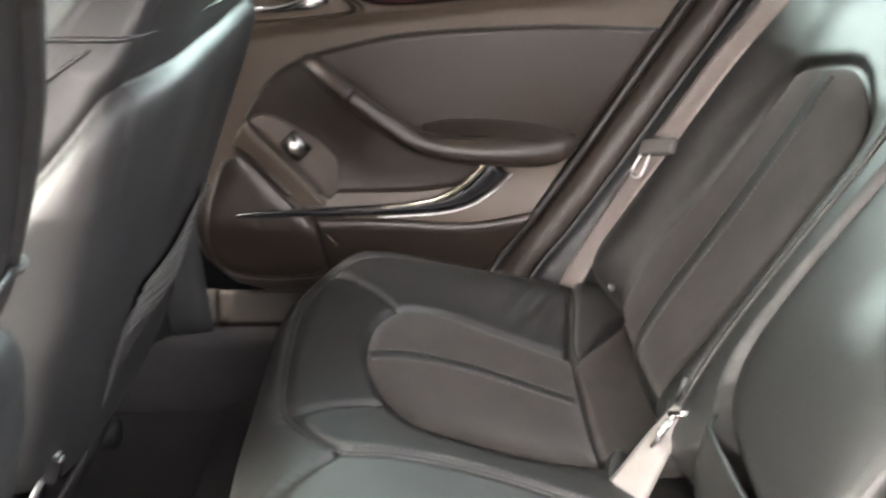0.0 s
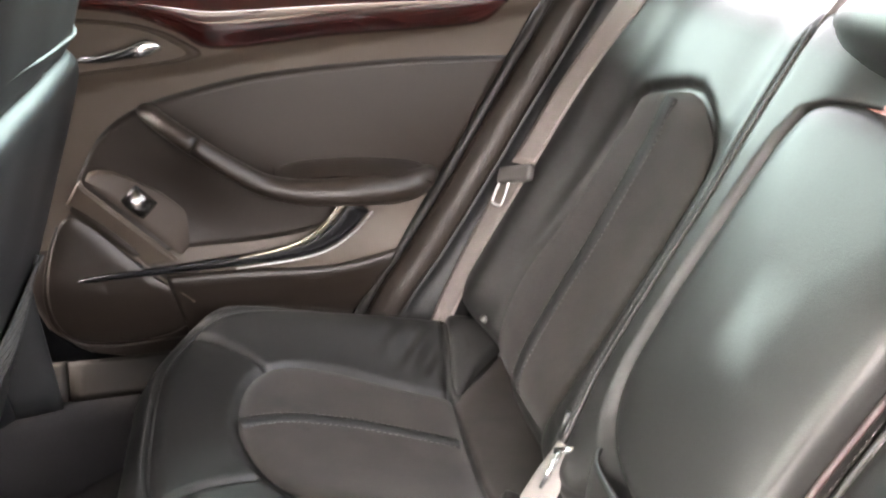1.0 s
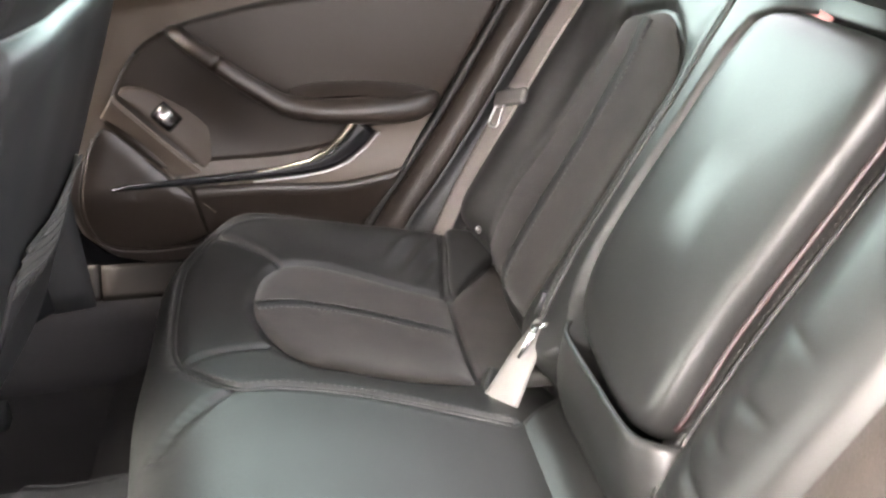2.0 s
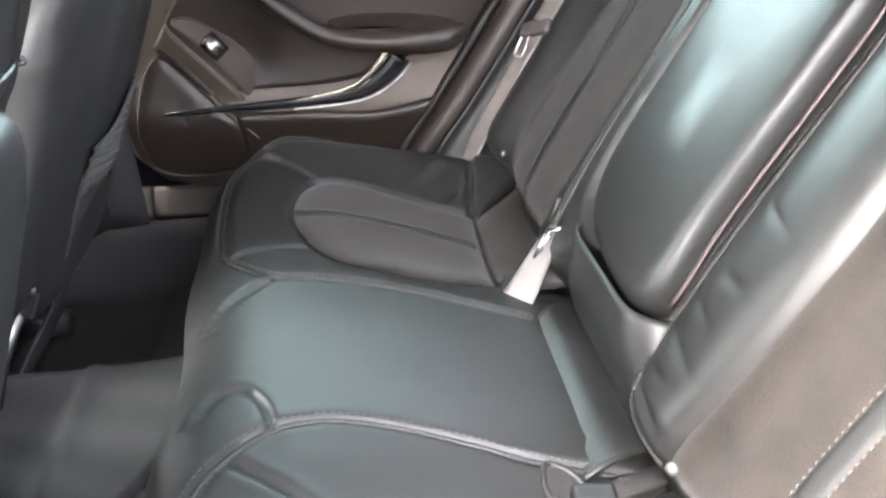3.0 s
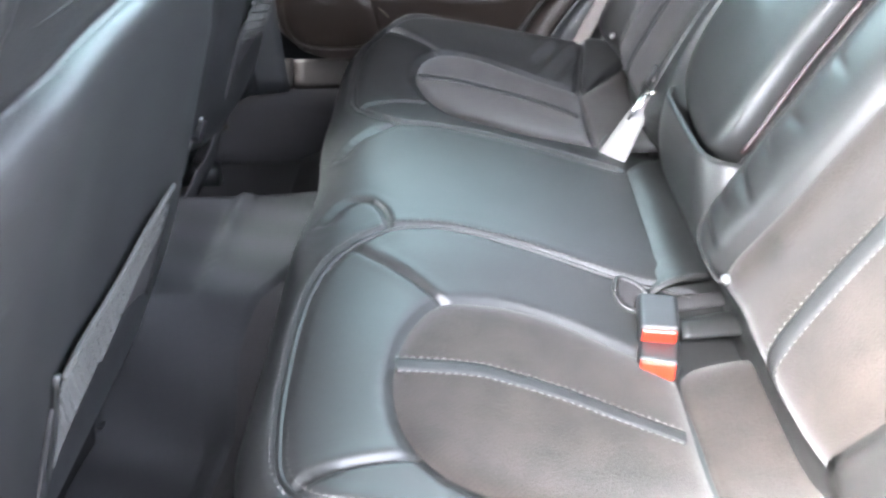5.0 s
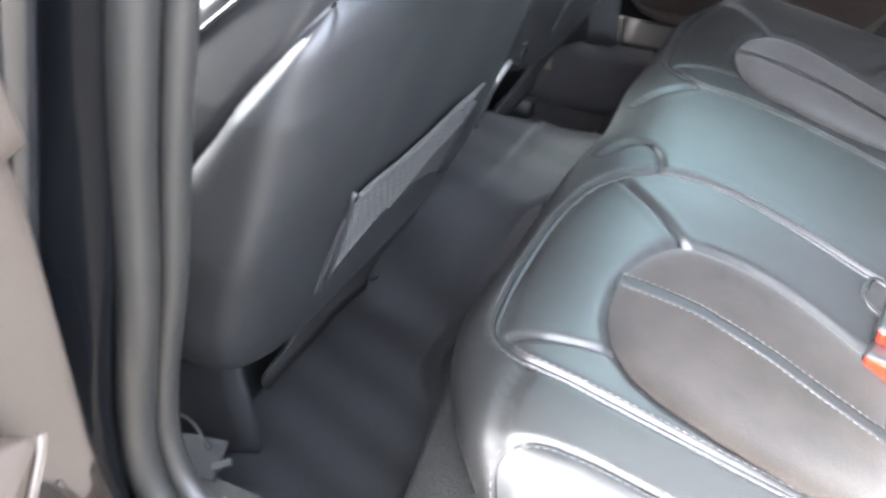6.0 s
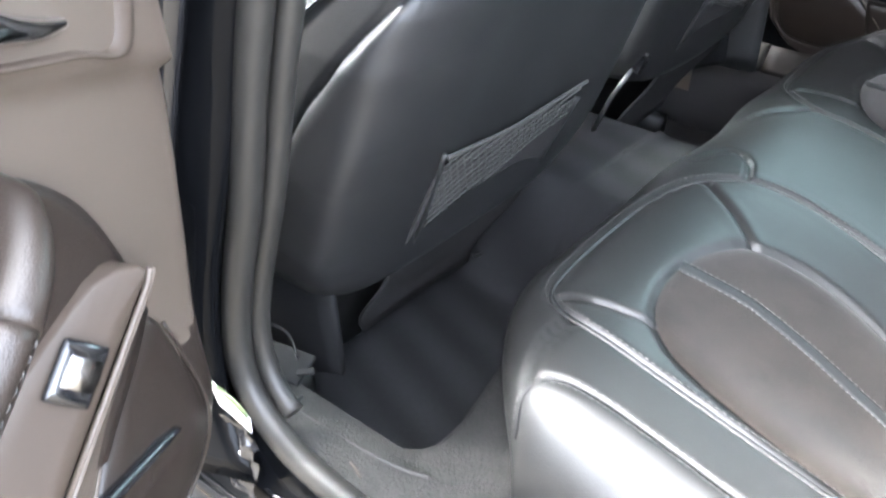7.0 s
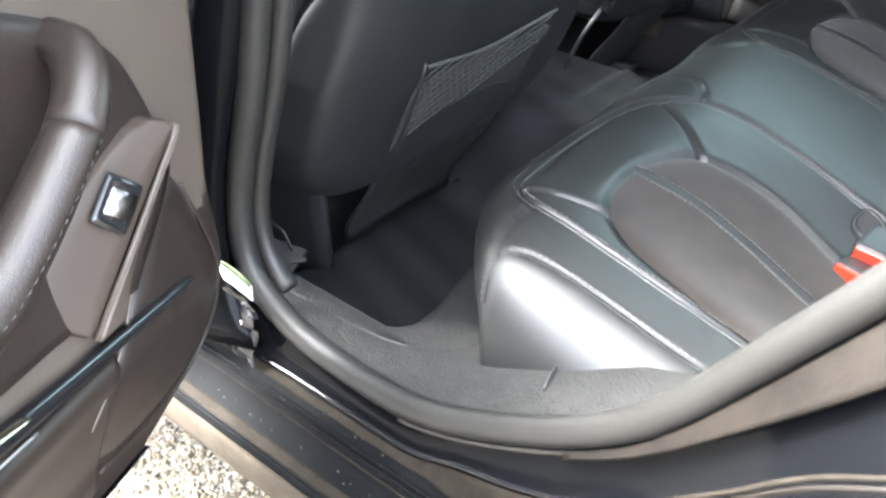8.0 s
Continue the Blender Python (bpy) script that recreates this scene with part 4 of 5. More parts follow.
strip("pillar_skin", OUTP + np.array((0.025, 0, 0)), OUTP + np.array((-0.14, -0.045, 0)), PAINT, car, "black painted centre pillar", bulge=0.008, way=(0, -1, 0), thick=0.02)
tube("pillar_seal", OUTP + np.array((-0.075, -0.030, 0)), (0.006, 0.010), RUBBER, car, "front door seal on the pillar", up=(0, 1, 0))
for sy, name in ((-1, "near"), (1, "far")):
    y = MID + sy * 0.66
    yt = MID + sy * 0.60
    tube("roof_rail", spline([(-1.5, y - sy * 0.02, 0.98), (-0.95, yt, 1.28), (-0.4, yt, 1.36), (0.3, yt, 1.34), (0.75, yt + sy * 0.03, 1.22), (1.15, y - sy * 0.05, 0.98)], 40), (0.035, 0.03), HEADLINER, car, "pale lined roof rail", up=(0, 0, 1), sides=10)
def roof_z(x, y):
    s = (y - MID) / 0.61
    return 1.385 + 0.03 * (1 - s * s) - 0.05 * ((x + 0.2) / 0.7) ** 2


rows = [[(x, MID + 0.61 * s, roof_z(x, MID + 0.61 * s)) for s in np.linspace(-1, 1, 25)] for x in np.linspace(-1.10, 0.62, 24)]
sheet("roof", rows, HEADLINER, car, "grey fabric headliner under the roof", thick=0.03)
sheet("roof_skin", [[(x, y, z + 0.035) for x, y, z in row] for row in rows], PAINT, car, "glossy black roof", thick=0.004)
# Unseen rail, added to stop sunlight from reaching the tunnel.
tube("sun_stop_rail", [(-1.13, y, 1.285) for y in np.linspace(MID - 0.58, MID + 0.58, 8)], (0.06, 0.065), HEADLINER, car, "unseen grey rail added over the windscreen to cut sunlight", sides=12)
sheet("rear_shelf", [[(x, y, 1.0 - 0.02 * (x - 0.55)) for y in np.linspace(-0.08, 1.18, 6)] for x in np.linspace(0.52, 1.2, 6)], BLACK_PLASTIC, car, "black parcel shelf", thick=0.02)
sheet("dashboard", [[(-1.35 + 0.25 * math.sin(k * 0.4), y, 0.50 + 0.06 * k) for y in np.linspace(-0.1, 1.2, 6)] for k in range(7)], BLACK_PLASTIC, car, "black dashboard", thick=0.03)
console = box("centre_console", (0.80, 0.23, 0.38), pose(-0.92, 0.565, 0.46), BLACK_PLASTIC, car, "black centre console", r=0.03, seg=4)
# Plate and lever: bright metal added where sun blows out the front interior.
box("console_plate", (0.50, 0.17, 0.012), pose(-1.02, 0.565, 0.653), SATIN, console, "bright satin metal console plate, added for a sunlit console", r=0.005, seg=3)
tube("gear_lever", [(-1.04, 0.565, 0.65), (-1.045, 0.565, 0.72), (-1.05, 0.565, 0.76)], [(0.012, 0.012), (0.014, 0.014), (0.026, 0.022)], SATIN, console, "gear lever with a pale knob", up=(0, 1, 0), sides=14)
sheet("front_bulkhead", [[(-1.45, y, z) for y in np.linspace(-0.15, 1.25, 4)] for z in (0.2, 0.6, 0.9)], BLACK_PLASTIC, car, "front bulkhead", thick=0.02)
sheet("boot_wall", [[(0.70, y, z) for y in np.linspace(-0.15, 1.25, 4)] for z in (0.2, 0.6, 0.98)], BLACK_PLASTIC, car, "wall behind the seat", thick=0.02)
sheet("underbody", [[(x, y, 0.22) for y in (-0.05, 0.5, 1.33)] for x in (-1.5, 0.0, 1.2)], BLACK_PLASTIC, car, "underbody", thick=0.02)

# far side: closed front door, quarter trim, pillar
sheet("front_door_trim", [[(x, 1.215 - 0.06 * math.sin(math.pi * (z - 0.3) / 0.75), z) for x in np.linspace(-1.45, -0.45, 10)] for z in np.linspace(0.28, 0.99, 12)], DOOR_PLASTIC, car, "brown-grey front door lining", thick=0.04)
sheet("body_side", [[(x, 1.30, z) for x in np.linspace(-1.5, 1.2, 8)] for z in np.linspace(0.22, 0.97, 5)], PAINT, car, "black body side", thick=0.02)
sheet("quarter_side", [[(x, -0.16, z) for x in np.linspace(0.40, 1.2, 5)] for z in np.linspace(0.22, 0.97, 5)], BLACK_PLASTIC, car, "inner quarter side", thick=0.02)
BP = spline([(-0.325, 1.172, 0.44), (-0.330, 1.172, 0.62), (-0.325, 1.168, 0.80), (-0.30, 1.155, 0.98), (-0.24, 1.17, 1.20), (-0.20, 1.15, 1.33)], 30)
strip("pillar_trim", BP, BP + np.array((-0.13, 0, 0)), BLACK_PLASTIC, car, "black plastic centre pillar trim", bulge=-0.012, way=(0, 1, 0), thick=0.03)
EDGE = spline([(0.085, 1.205, 0.49), (0.122, 1.205, 0.557), (0.166, 1.205, 0.619), (0.234, 1.205, 0.727), (0.300, 1.205, 0.838), (0.336, 1.203, 0.898), (0.370, 1.20, 0.957), (0.41, 1.19, 1.03), (0.46, 1.17, 1.12)], 60)
tube("door_seal", EDGE + np.array((0.012, -0.004, 0)), (0.008, 0.010), RUBBER, car, "black door seal", up=(0, 1, 0))
A = EDGE + np.array((0.024, -0.012, -0.005))
B = EDGE + np.array((0.052, -0.030, -0.012))
C = EDGE + np.array((0.105, -0.040, -0.02))
D = EDGE + np.array((0.150, -0.075, -0.03))
sheet("quarter_trim", [A * (1 - s) + B * s + np.array((0, -0.008 * math.sin(math.pi * s), 0)) for s in np.linspace(0, 1, 8)], DOOR_LEATHER, car, "dark brown rear quarter trim", thick=0.012)
sheet("quarter_lining", [B * (1 - s) + C * s + np.array((0, 0.010 * math.sin(math.pi * s), 0)) for s in np.linspace(0, 1, 8)] + [C * (1 - s) + D * s for s in np.linspace(0.2, 1, 5)], BLACK_PLASTIC, car, "dark lining beside the seat", thick=0.012)
sheet("sill_plate", [[(x, 1.172 + 0.03 * s, 0.432 + 0.045 * s + 0.004 * math.sin(3 * s)) for x in np.linspace(-0.312, 0.0, 14)] for s in np.linspace(0, 1, 7)], SILL_PLASTIC, car, "pale brown door sill plate", thick=0.01)
sheet("sill_plate", [[(x, 1.172 + 0.03 * s, 0.434 + 0.045 * s + 0.004 * math.sin(3 * s) + 0.03 * smooth01((-0.345 - x) / 0.05)) for x in np.linspace(-0.395, -0.315, 9)] for s in np.linspace(0, 1, 7)], SILL_PLASTIC, car, "pale brown pillar foot plate", thick=0.01)
sheet("sill_wall", [[(x, 1.165 + 0.008 * s, 0.27 + 0.165 * s) for x in np.linspace(-1.4, 0.1, 8)] for s in np.linspace(0, 1, 5)], DARK_CARPET, car, "dark carpeted sill side", thick=0.01)


def pane(name, corners, material=GLASS):
    a, b, c, d = (np.array(p, float) for p in corners)
    ob = sheet(name, [[(a * (1 - s) + b * s) * (1 - t) + (d * (1 - s) + c * s) * t for s in np.linspace(0, 1, 5)] for t in np.linspace(0, 1, 5)], material, car, "tinted side glass")
    return ob


pane("window_glass", [(-0.30, 1.21, 0.97), (0.42, 1.21, 0.99), (0.30, 1.15, 1.33), (-0.22, 1.15, 1.34)])
pane("window_glass", [(-1.35, 1.21, 0.98), (-0.42, 1.21, 0.97), (-0.36, 1.15, 1.34), (-0.90, 1.15, 1.27)])
pane("rear_glass", [(0.66, 0.02, 1.30), (0.66, 1.08, 1.30), (1.15, 1.12, 1.0), (1.15, -0.02, 1.0)], SCREEN_GLASS)
pane("windscreen", [(-1.10, 0.02, 1.30), (-1.10, 1.08, 1.30), (-1.45, 1.15, 0.97), (-1.45, -0.05, 0.97)], SCREEN_GLASS)
# the driver's door is closed
front_hinge = np.array((-1.42, -0.17, 0.0))


def front_place(u, w, z):
    return tuple(front_hinge + np.array((u, w, z)))


front_door = sheet("front_door", [[front_place(u, 0.03 * math.sin(math.pi * (z - 0.3) / 0.75), z) for u in np.linspace(0.0, 0.95, 10)] for z in np.linspace(0.30, 0.99, 12)], DOOR_PLASTIC, car, "closed front door with brown-grey lining", thick=0.04)
sheet("door_shell", [[front_place(u, -0.06 - 0.04 * math.sin(math.pi * (z - 0.2) / 0.9), z) for u in np.linspace(0.0, 0.95, 10)] for z in np.linspace(0.28, 0.99, 12)], PAINT, front_door, "glossy black painted door shell", thick=0.02)
tube("window_frame", [front_place(u, w, z) for u, w, z in spline([(0.10, -0.03, 1.0), (0.40, 0.02, 1.22), (0.62, 0.05, 1.31), (0.88, 0.04, 1.30), (0.95, -0.02, 1.0)], 30)], (0.02, 0.02), BLACK_PLASTIC, front_door, "black window frame", up=(1, 0, 0))
sheet("pillar_cover", [[(-0.33 + 0.33 * (z - 0.7) - d, -0.195 - 0.02 * math.sin(math.pi * d / 0.14) + 0.22 * max(0, z - 0.98), z) for d in np.linspace(0, 0.14, 8)] for z in np.linspace(0.70, 1.33, 12)], GLOSS, car, "gloss black pillar cover", thick=0.012)


# ---- front seats ----
def front_seat(centre, shift, label, lift=0.0, bulge=0.0, crisp=1.0, side=1):
    seat = thing("front_seat", (shift - 0.45, centre, 0.30), label, "car seat", "front seats")

    def width(z):
        return float(np.interp(z, (0.482, 0.487, 0.496, 0.512, 0.54, 0.58, 0.68, 0.80, 0.90, 1.0, 1.06, 1.10), (0.15, 0.185, 0.212, 0.235, 0.252, 0.266, 0.278, 0.278, 0.262, 0.215, 0.17, 0.10)))

    def rear(z):
        return shift - 0.305 + 0.40 * (z - 0.6) - 0.5 * max(0, 0.50 - z)

    # the shell's upper rim: level behind, falling away forwards along the sides
    def rim(x):
        return float(np.interp(x - shift, (-0.42, -0.362, -0.329, -0.306, -0.282, -0.244, -0.215, -0.203, -0.190), (0.60, 0.70, 0.752, 0.778, 0.808, 0.846, 0.878, 0.886, 0.890)))

    def depth(y, z, w):
        side = float(np.interp(z, (0.45, 0.70, 0.82, 0.863, 0.895, 0.95, 1.06), (0.17, 0.168, 0.155, 0.128, 0.098, 0.070, 0.055)))
        return side + (0.175 - side) * float(smooth01((w - abs(y)) / 0.13))

    rows = []
    zz = np.r_[np.linspace(0.482, 0.66, 40)[:-1], np.linspace(0.66, 0.94, 130), np.linspace(0.94, 1.06, 24)[1:], 1.085, 1.1]
    n = 360
    inboard = 0.16 if centre < MID else 0.0
    for z in zz:
        w, xr = width(z), rear(z)
        soft = float(np.interp(z, (0.45, 0.55, 0.72, 0.80, 0.845, 0.885, 1.0), (0.5, 0.26, 0.24, 0.33, 0.5, 0.75, 0.75))) * crisp
        ring = []
        narrow = 1.0 - inboard * float(smooth01((z - 0.55) / 0.2))
        ang = np.linspace(0, 2 * math.pi, 2401)
        power = np.where(np.cos(ang) > 0, soft, min(soft, 0.35))
        ux = np.sign(np.cos(ang)) * np.abs(np.cos(ang)) ** power
        uy = np.sign(np.sin(ang)) * np.abs(np.sin(ang)) ** power
        run = np.r_[0, np.cumsum(np.hypot(np.diff(ux) * 0.085, np.diff(uy) * w))]
        even = np.linspace(0, run[-1], n + 1)[:-1]
        for ca, sa in zip(np.interp(even, run, ux), np.interp(even, run, uy)):
            fwd = 0.5 - 0.5 * float(ca)
            side_w = w * narrow if sa * (MID - centre) > 0 else w
            y = side_w * float(sa)
            x = xr - fwd * depth(y, z, side_w) * (1 - 1.2 * max(0, z - 0.95))
            d = rim(x) - z
            if d < 0:
                inset = 0.015 + 0.004 * math.exp(-(d / 0.008) ** 2)
            else:
                inset = 0.015 * (1 - math.sqrt(max(0.0, 1 - max(0.0, 1 - d / 0.034) ** 2))) + 0.004 * math.exp(-(d / 0.008) ** 2)
            hollow = 0.012 * math.exp(-(y / 0.14) ** 4) * float(smooth01((z - 0.5) / 0.1)) if ca > 0 else 0.0
            back_way = max(0.0, float(ca)) ** 2 if abs(sa) > 0.9 else 1.0 * max(0.0, float(ca)) ** 0.5
            x -= hollow + inset * back_way - bulge * max(0.0, math.cos(y / 0.20)) * back_way
            y -= math.copysign(inset * (1 - back_way * 0.6) * float(smooth01((abs(sa) - 0.4) / 0.5)), y) * (1.0 - float(smooth01((fwd - 0.72) / 0.28)))
            ring.append((x, centre + y, z))
        rows.append(ring)
    v, f = grid(rows, close_v=True, caps=True)
    back = link_mesh("seat_back", v, f, SHELL, seat)
    # seam round the shoulders and the wrap's front seam along each side
    i = int(np.argmin(np.abs(zz - 0.917)))
    mid_ring = rows[i]
    cx = sum(p[0] for p in mid_ring) / n
    half = [k - n // 2 for k in range(n) if mid_ring[(k - n // 2) % n][0] > cx - 0.02]
    tube("shoulder_seam", [np.array(mid_ring[k % n]) + np.array((0.0, 0.0, 0.006 * math.cos(9 * mid_ring[k % n][1]))) for k in half], (0.0022, 0.0022), BLACK_PLASTIC, back, "dark seam round the shoulders", sides=6)
    for sg in (-1, 1):
        k = 1.0 - inboard if sg * (MID - centre) > 0 else 1.0
        seam = spline([(shift - 0.362, centre + sg * 0.2625 * k, 0.806), (shift - 0.347, centre + sg * 0.2610 * k, 0.820), (shift - 0.294, centre + sg * 0.2540 * k, 0.863), (shift - 0.250, centre + sg * 0.2490 * k, 0.896), (shift - 0.222, centre + sg * 0.2400 * k, 0.914)], 30)
        tube("shoulder_seam", seam, (0.0018, 0.0018), BLACK_PLASTIC, back, "dark seam along the shoulder", sides=6)
    # map pocket: black sheet for the shade inside it, and cord net
    def shell(y, z, e):
        return (rear(z) - 0.012 * math.exp(-(y / 0.14) ** 4) + bulge * max(0.0, math.cos(y / 0.20)) + e, centre + side * y, z)
    # closing cloth: from under the net it tucks forward beneath the seat
    rows = []
    for k in range(15):
        q = k / 14
        z = 0.640 - 0.300 * q
        fall = rear(max(z, 0.50)) - 0.080 * smooth01((0.52 - z) / 0.18)
        y0, y1 = -0.133 - 0.010 * q + 0.05 * q ** 4, 0.150 - 0.02 * q
        rows.append([(fall + bulge * max(0.0, math.cos(y / 0.20)) - 0.012 * math.exp(-(y / 0.14) ** 4) + 0.004 * (1 - q), centre + side * y, z) for y in np.linspace(y0, y1, 20)])
    sheet("map_pocket", rows, DARK_CARPET, back, "dark cloth below the map net", thick=0.003)
    loop = [(rear(0.5) - 0.092, centre + side * y, 0.335 + h) for y, h in ((0.150, 0.006), (0.160, -0.002), (0.176, -0.004), (0.190, 0.002))]
    tube("pull_loop", spline(loop, 12), (0.0025, 0.0025), BLACK_PLASTIC, back, "black cord loop under the cloth", sides=6)
    verts, faces = [], []

    def strand(pts, r):
        vv, ff = sweep([shell(y, z, 0.005 + 0.004 * math.sin(math.pi * min(1.0, max(0.0, (y + 0.135) / 0.27)))) for y, z in pts], (r, r), up=(1, 0, 0), sides=5)
        k = len(verts)
        verts.extend(vv)
        faces.extend(tuple(i + k for i in fc) for fc in ff)

    def top_of(y):
        return 0.672 - 0.020 * math.sin(math.pi * (y + 0.135) / 0.28)

    def foot_of(y):
        return 0.553 + 0.24 * (y + 0.118)
    # Added sheet whose black stands for the shaded pocket behind the cords.
    lining = []
    for k in range(9):
        q = k / 8
        lining.append([shell(y, foot_of(y) * (1 - q) + (top_of(y) - 0.003) * q, 0.0030) for y in np.linspace(-0.131 + 0.018 * (1 - q), 0.131, 24)])
    sheet("pocket_shade", lining, MATTE, back, "black sheet added behind the net for the dark pocket inside")
    # two sets of cords cross at a slant, each kept inside the net's outline
    for lean, r in ((0.30, 0.0012), (-1.5, 0.0008)):
        for k in range(40):
            c0 = -0.42 + 0.0120 * k if lean > 0 else 0.30 + 0.0190 * k
            pts = []
            for y in np.linspace(-0.133, 0.135, 40):
                z = c0 + 0.90 + lean * (y + 0.1) if lean > 0 else c0 + 0.10 + lean * (y + 0.1)
                left = -0.133 + (0.672 - z) * 0.14
                if foot_of(y) < z < top_of(y) and y > left:
                    pts.append((y, z))
            if len(pts) > 2:
                strand(pts, r)
    link_mesh("pocket_net", verts, faces, NET, back, "grey cord map net")
    tube("net_band", [shell(y, top_of(y), 0.008) for y in np.linspace(-0.135, 0.135, 24)], (0.0028, 0.002), NET, back, "elastic band of the net", up=(1, 0, 0), sides=8)
    tube("net_band", [shell(-0.135 + 0.022 * q, 0.674 - 0.150 * q, 0.002 + 0.003 * math.sin(math.pi * q)) for q in np.linspace(0, 1, 12)], (0.0022, 0.003), BLACK_PLASTIC, back, "black edge of the pocket", up=(1, 0, 0), sides=8)
    # recliner shield on the door's side of the hinge
    path = np.array([(shift - 0.352 - 0.020 * k, centre - side * (0.222 - 0.002 * k), 0.462 - 0.002 * k) for k in range(13)])
    size = np.stack([0.024 * np.minimum(1, np.linspace(0.25, 2.4, 13)), 0.078 * np.minimum(1, np.linspace(0.72, 1.8, 13))], 1)
    tube("side_shield", path, size, MATTE, seat, "black plastic recliner shield", sides=20, power=3.0)
    # cushion and side shields
    rows = []
    for s in np.linspace(0, 1, 16):
        x = shift - 0.46 - 0.42 * s
        rows.append([(x, centre + 0.255 * math.copysign(abs(math.sin(a)) ** 0.5, math.sin(a)), 0.40 + 0.03 * s + 0.085 * math.copysign(abs(math.cos(a)) ** 0.5, math.cos(a))) for a in np.linspace(0, 2 * math.pi, 40, endpoint=False)])
    v, f = grid(rows, close_v=True, caps=True)
    link_mesh("seat_cushion", v, f, LEATHER, seat)
    for sg in (-1, 1):
        tube("seat_rail", [(x, centre + sg * 0.20, 0.305) for x in np.linspace(shift - 0.85, shift - 0.44, 8)], (0.018, 0.02), BLACK_PLASTIC, seat, "black seat rail", power=5)
    for o in seat.children_recursive:
        if o.parent == seat and o.name.split('.')[0] != 'seat_rail':
            o.location.z += lift
    return seat


front_seat(0.224, 0.0, "black leather driver's seat with a cord map net on its back")
front_seat(0.876, -0.018, "black leather passenger seat with a cord map net on its back", 0.055, bulge=0.034, crisp=0.6, side=-1)


# ---- rear doors ----
def rear_door(place, label, pane_at=None):
    """place(u, w, z): along the door, inwards, up."""
    P = lambda pts: np.array([place(*p) for p in pts])
    front = lambda z: float(np.interp(z, (0.46, 0.49, 0.53, 0.60, 0.70, 0.80, 0.90, 1.0), (-0.20, -0.30, -0.334, -0.348, -0.350, -0.344, -0.334, -0.322)))
    rearx = lambda z: float(np.interp(z, (0.46, 0.50, 0.557, 0.619, 0.727, 0.838, 0.898, 0.957, 1.0), (0.06, 0.085, 0.122, 0.166, 0.234, 0.300, 0.336, 0.37, 0.395)))

    def relief(u, z):
        w = 0.0
        w += 0.012 * float(smooth01((z - (0.874 + 0.12 * (u + 0.22))) / 0.008))
        w -= 0.010 * smooth01((0.56 - z) / 0.08)
        w += 0.012 * math.exp(-((z - 0.60) / 0.05) ** 2)
        # the lining is dished behind the switch plate
        w -= 0.017 * math.exp(-((u + 0.140) / 0.065) ** 2 - ((z - 0.715) / 0.060) ** 2)
        return w
    rows = []
    for z in np.linspace(0.47, 0.995, 60):
        a, b = front(z), rearx(z)
        rows.append([place(u, relief(u, z) - (0.015 * max(0, 1 - (u - a) / 0.015) ** 2), z) for u in np.r_[np.linspace(a, a + 0.015, 5)[:-1], np.linspace(a + 0.015, b, 60)]])
    door = sheet("door", rows, DOOR_PLASTIC, car, label)
    # the lining round the lower pocket is the dark vinyl too
    door.data.materials.append(DOOR_LEATHER)
    wide, levels = len(rows[0]), np.linspace(0.47, 0.995, 60)
    for face in door.data.polygons:
        i, j = divmod(face.vertices[0], wide)
        if levels[i] < 0.712 and j < 4 + 26 * smooth01((0.66 - levels[i]) / 0.06):
            face.material_index = 1
    # painted shell behind the lining
    prof = [(0.002, -0.012), (0.006, -0.03), (0.012, -0.075), (0.020, -0.11)]
    rows = []
    for du, w in prof:
        rows.append([place(front(z) + du, w, z) for z in np.linspace(0.47, 0.995, 20)])
    rows.append([place(0.0, -0.12, z) for z in np.linspace(0.44, 0.99, 20)])
    rows.append([place(rearx(z), -0.115, z) for z in np.linspace(0.44, 0.99, 20)])
    rows.append([place(rearx(z) + 0.01, -0.02, z) for z in np.linspace(0.44, 0.99, 20)])
    sheet("door_shell", rows, PAINT, door, "glossy black painted door shell")
    sheet("door_bottom", [[place(u, w, 0.47) for u in np.linspace(-0.22, 0.06, 8)] for w in (-0.005, -0.06, -0.115)], PAINT, door, "black door underside")
    # darker padded area
    arc = spline([(-0.268, 0.712), (-0.246, 0.764), (-0.212, 0.812), (-0.164, 0.842), (-0.093, 0.862), (0.0, 0.878), (0.171, 0.887), (0.326, 0.884)], 60)
    low = spline([(-0.200, 0.640), (-0.110, 0.645), (0.0, 0.650), (0.08, 0.665), (0.13, 0.690), (0.18, 0.700), (0.205, 0.712), (0.230, 0.726)], 60)
    rows = []
    for s in np.linspace(0, 1, 26):
        rows.append([place(p[0], relief(*p) + 0.003 + 0.004 * math.sin(math.pi * s), p[1]) for p in arc * (1 - s) + low * s])
    sheet("padded_insert", rows, DOOR_LEATHER, door, "dark padded vinyl door insert", thick=0.006)
    tube("insert_groove", P([(a, relief(a, b) + 0.003, b) for a, b in arc]), (0.0018, 0.0018), BLACK_PLASTIC, door, sides=6)
    # pull handle and armrest
    path = spline([(-0.152, 0.004, 0.838), (-0.142, 0.028, 0.834), (-0.112, 0.050, 0.814), (-0.070, 0.055, 0.781), (-0.021, 0.056, 0.747), (0.007, 0.057, 0.736), (0.051, 0.060, 0.729), (0.111, 0.058, 0.726), (0.159, 0.048, 0.722), (0.195, 0.034, 0.725), (0.214, 0.010, 0.727)], 60)
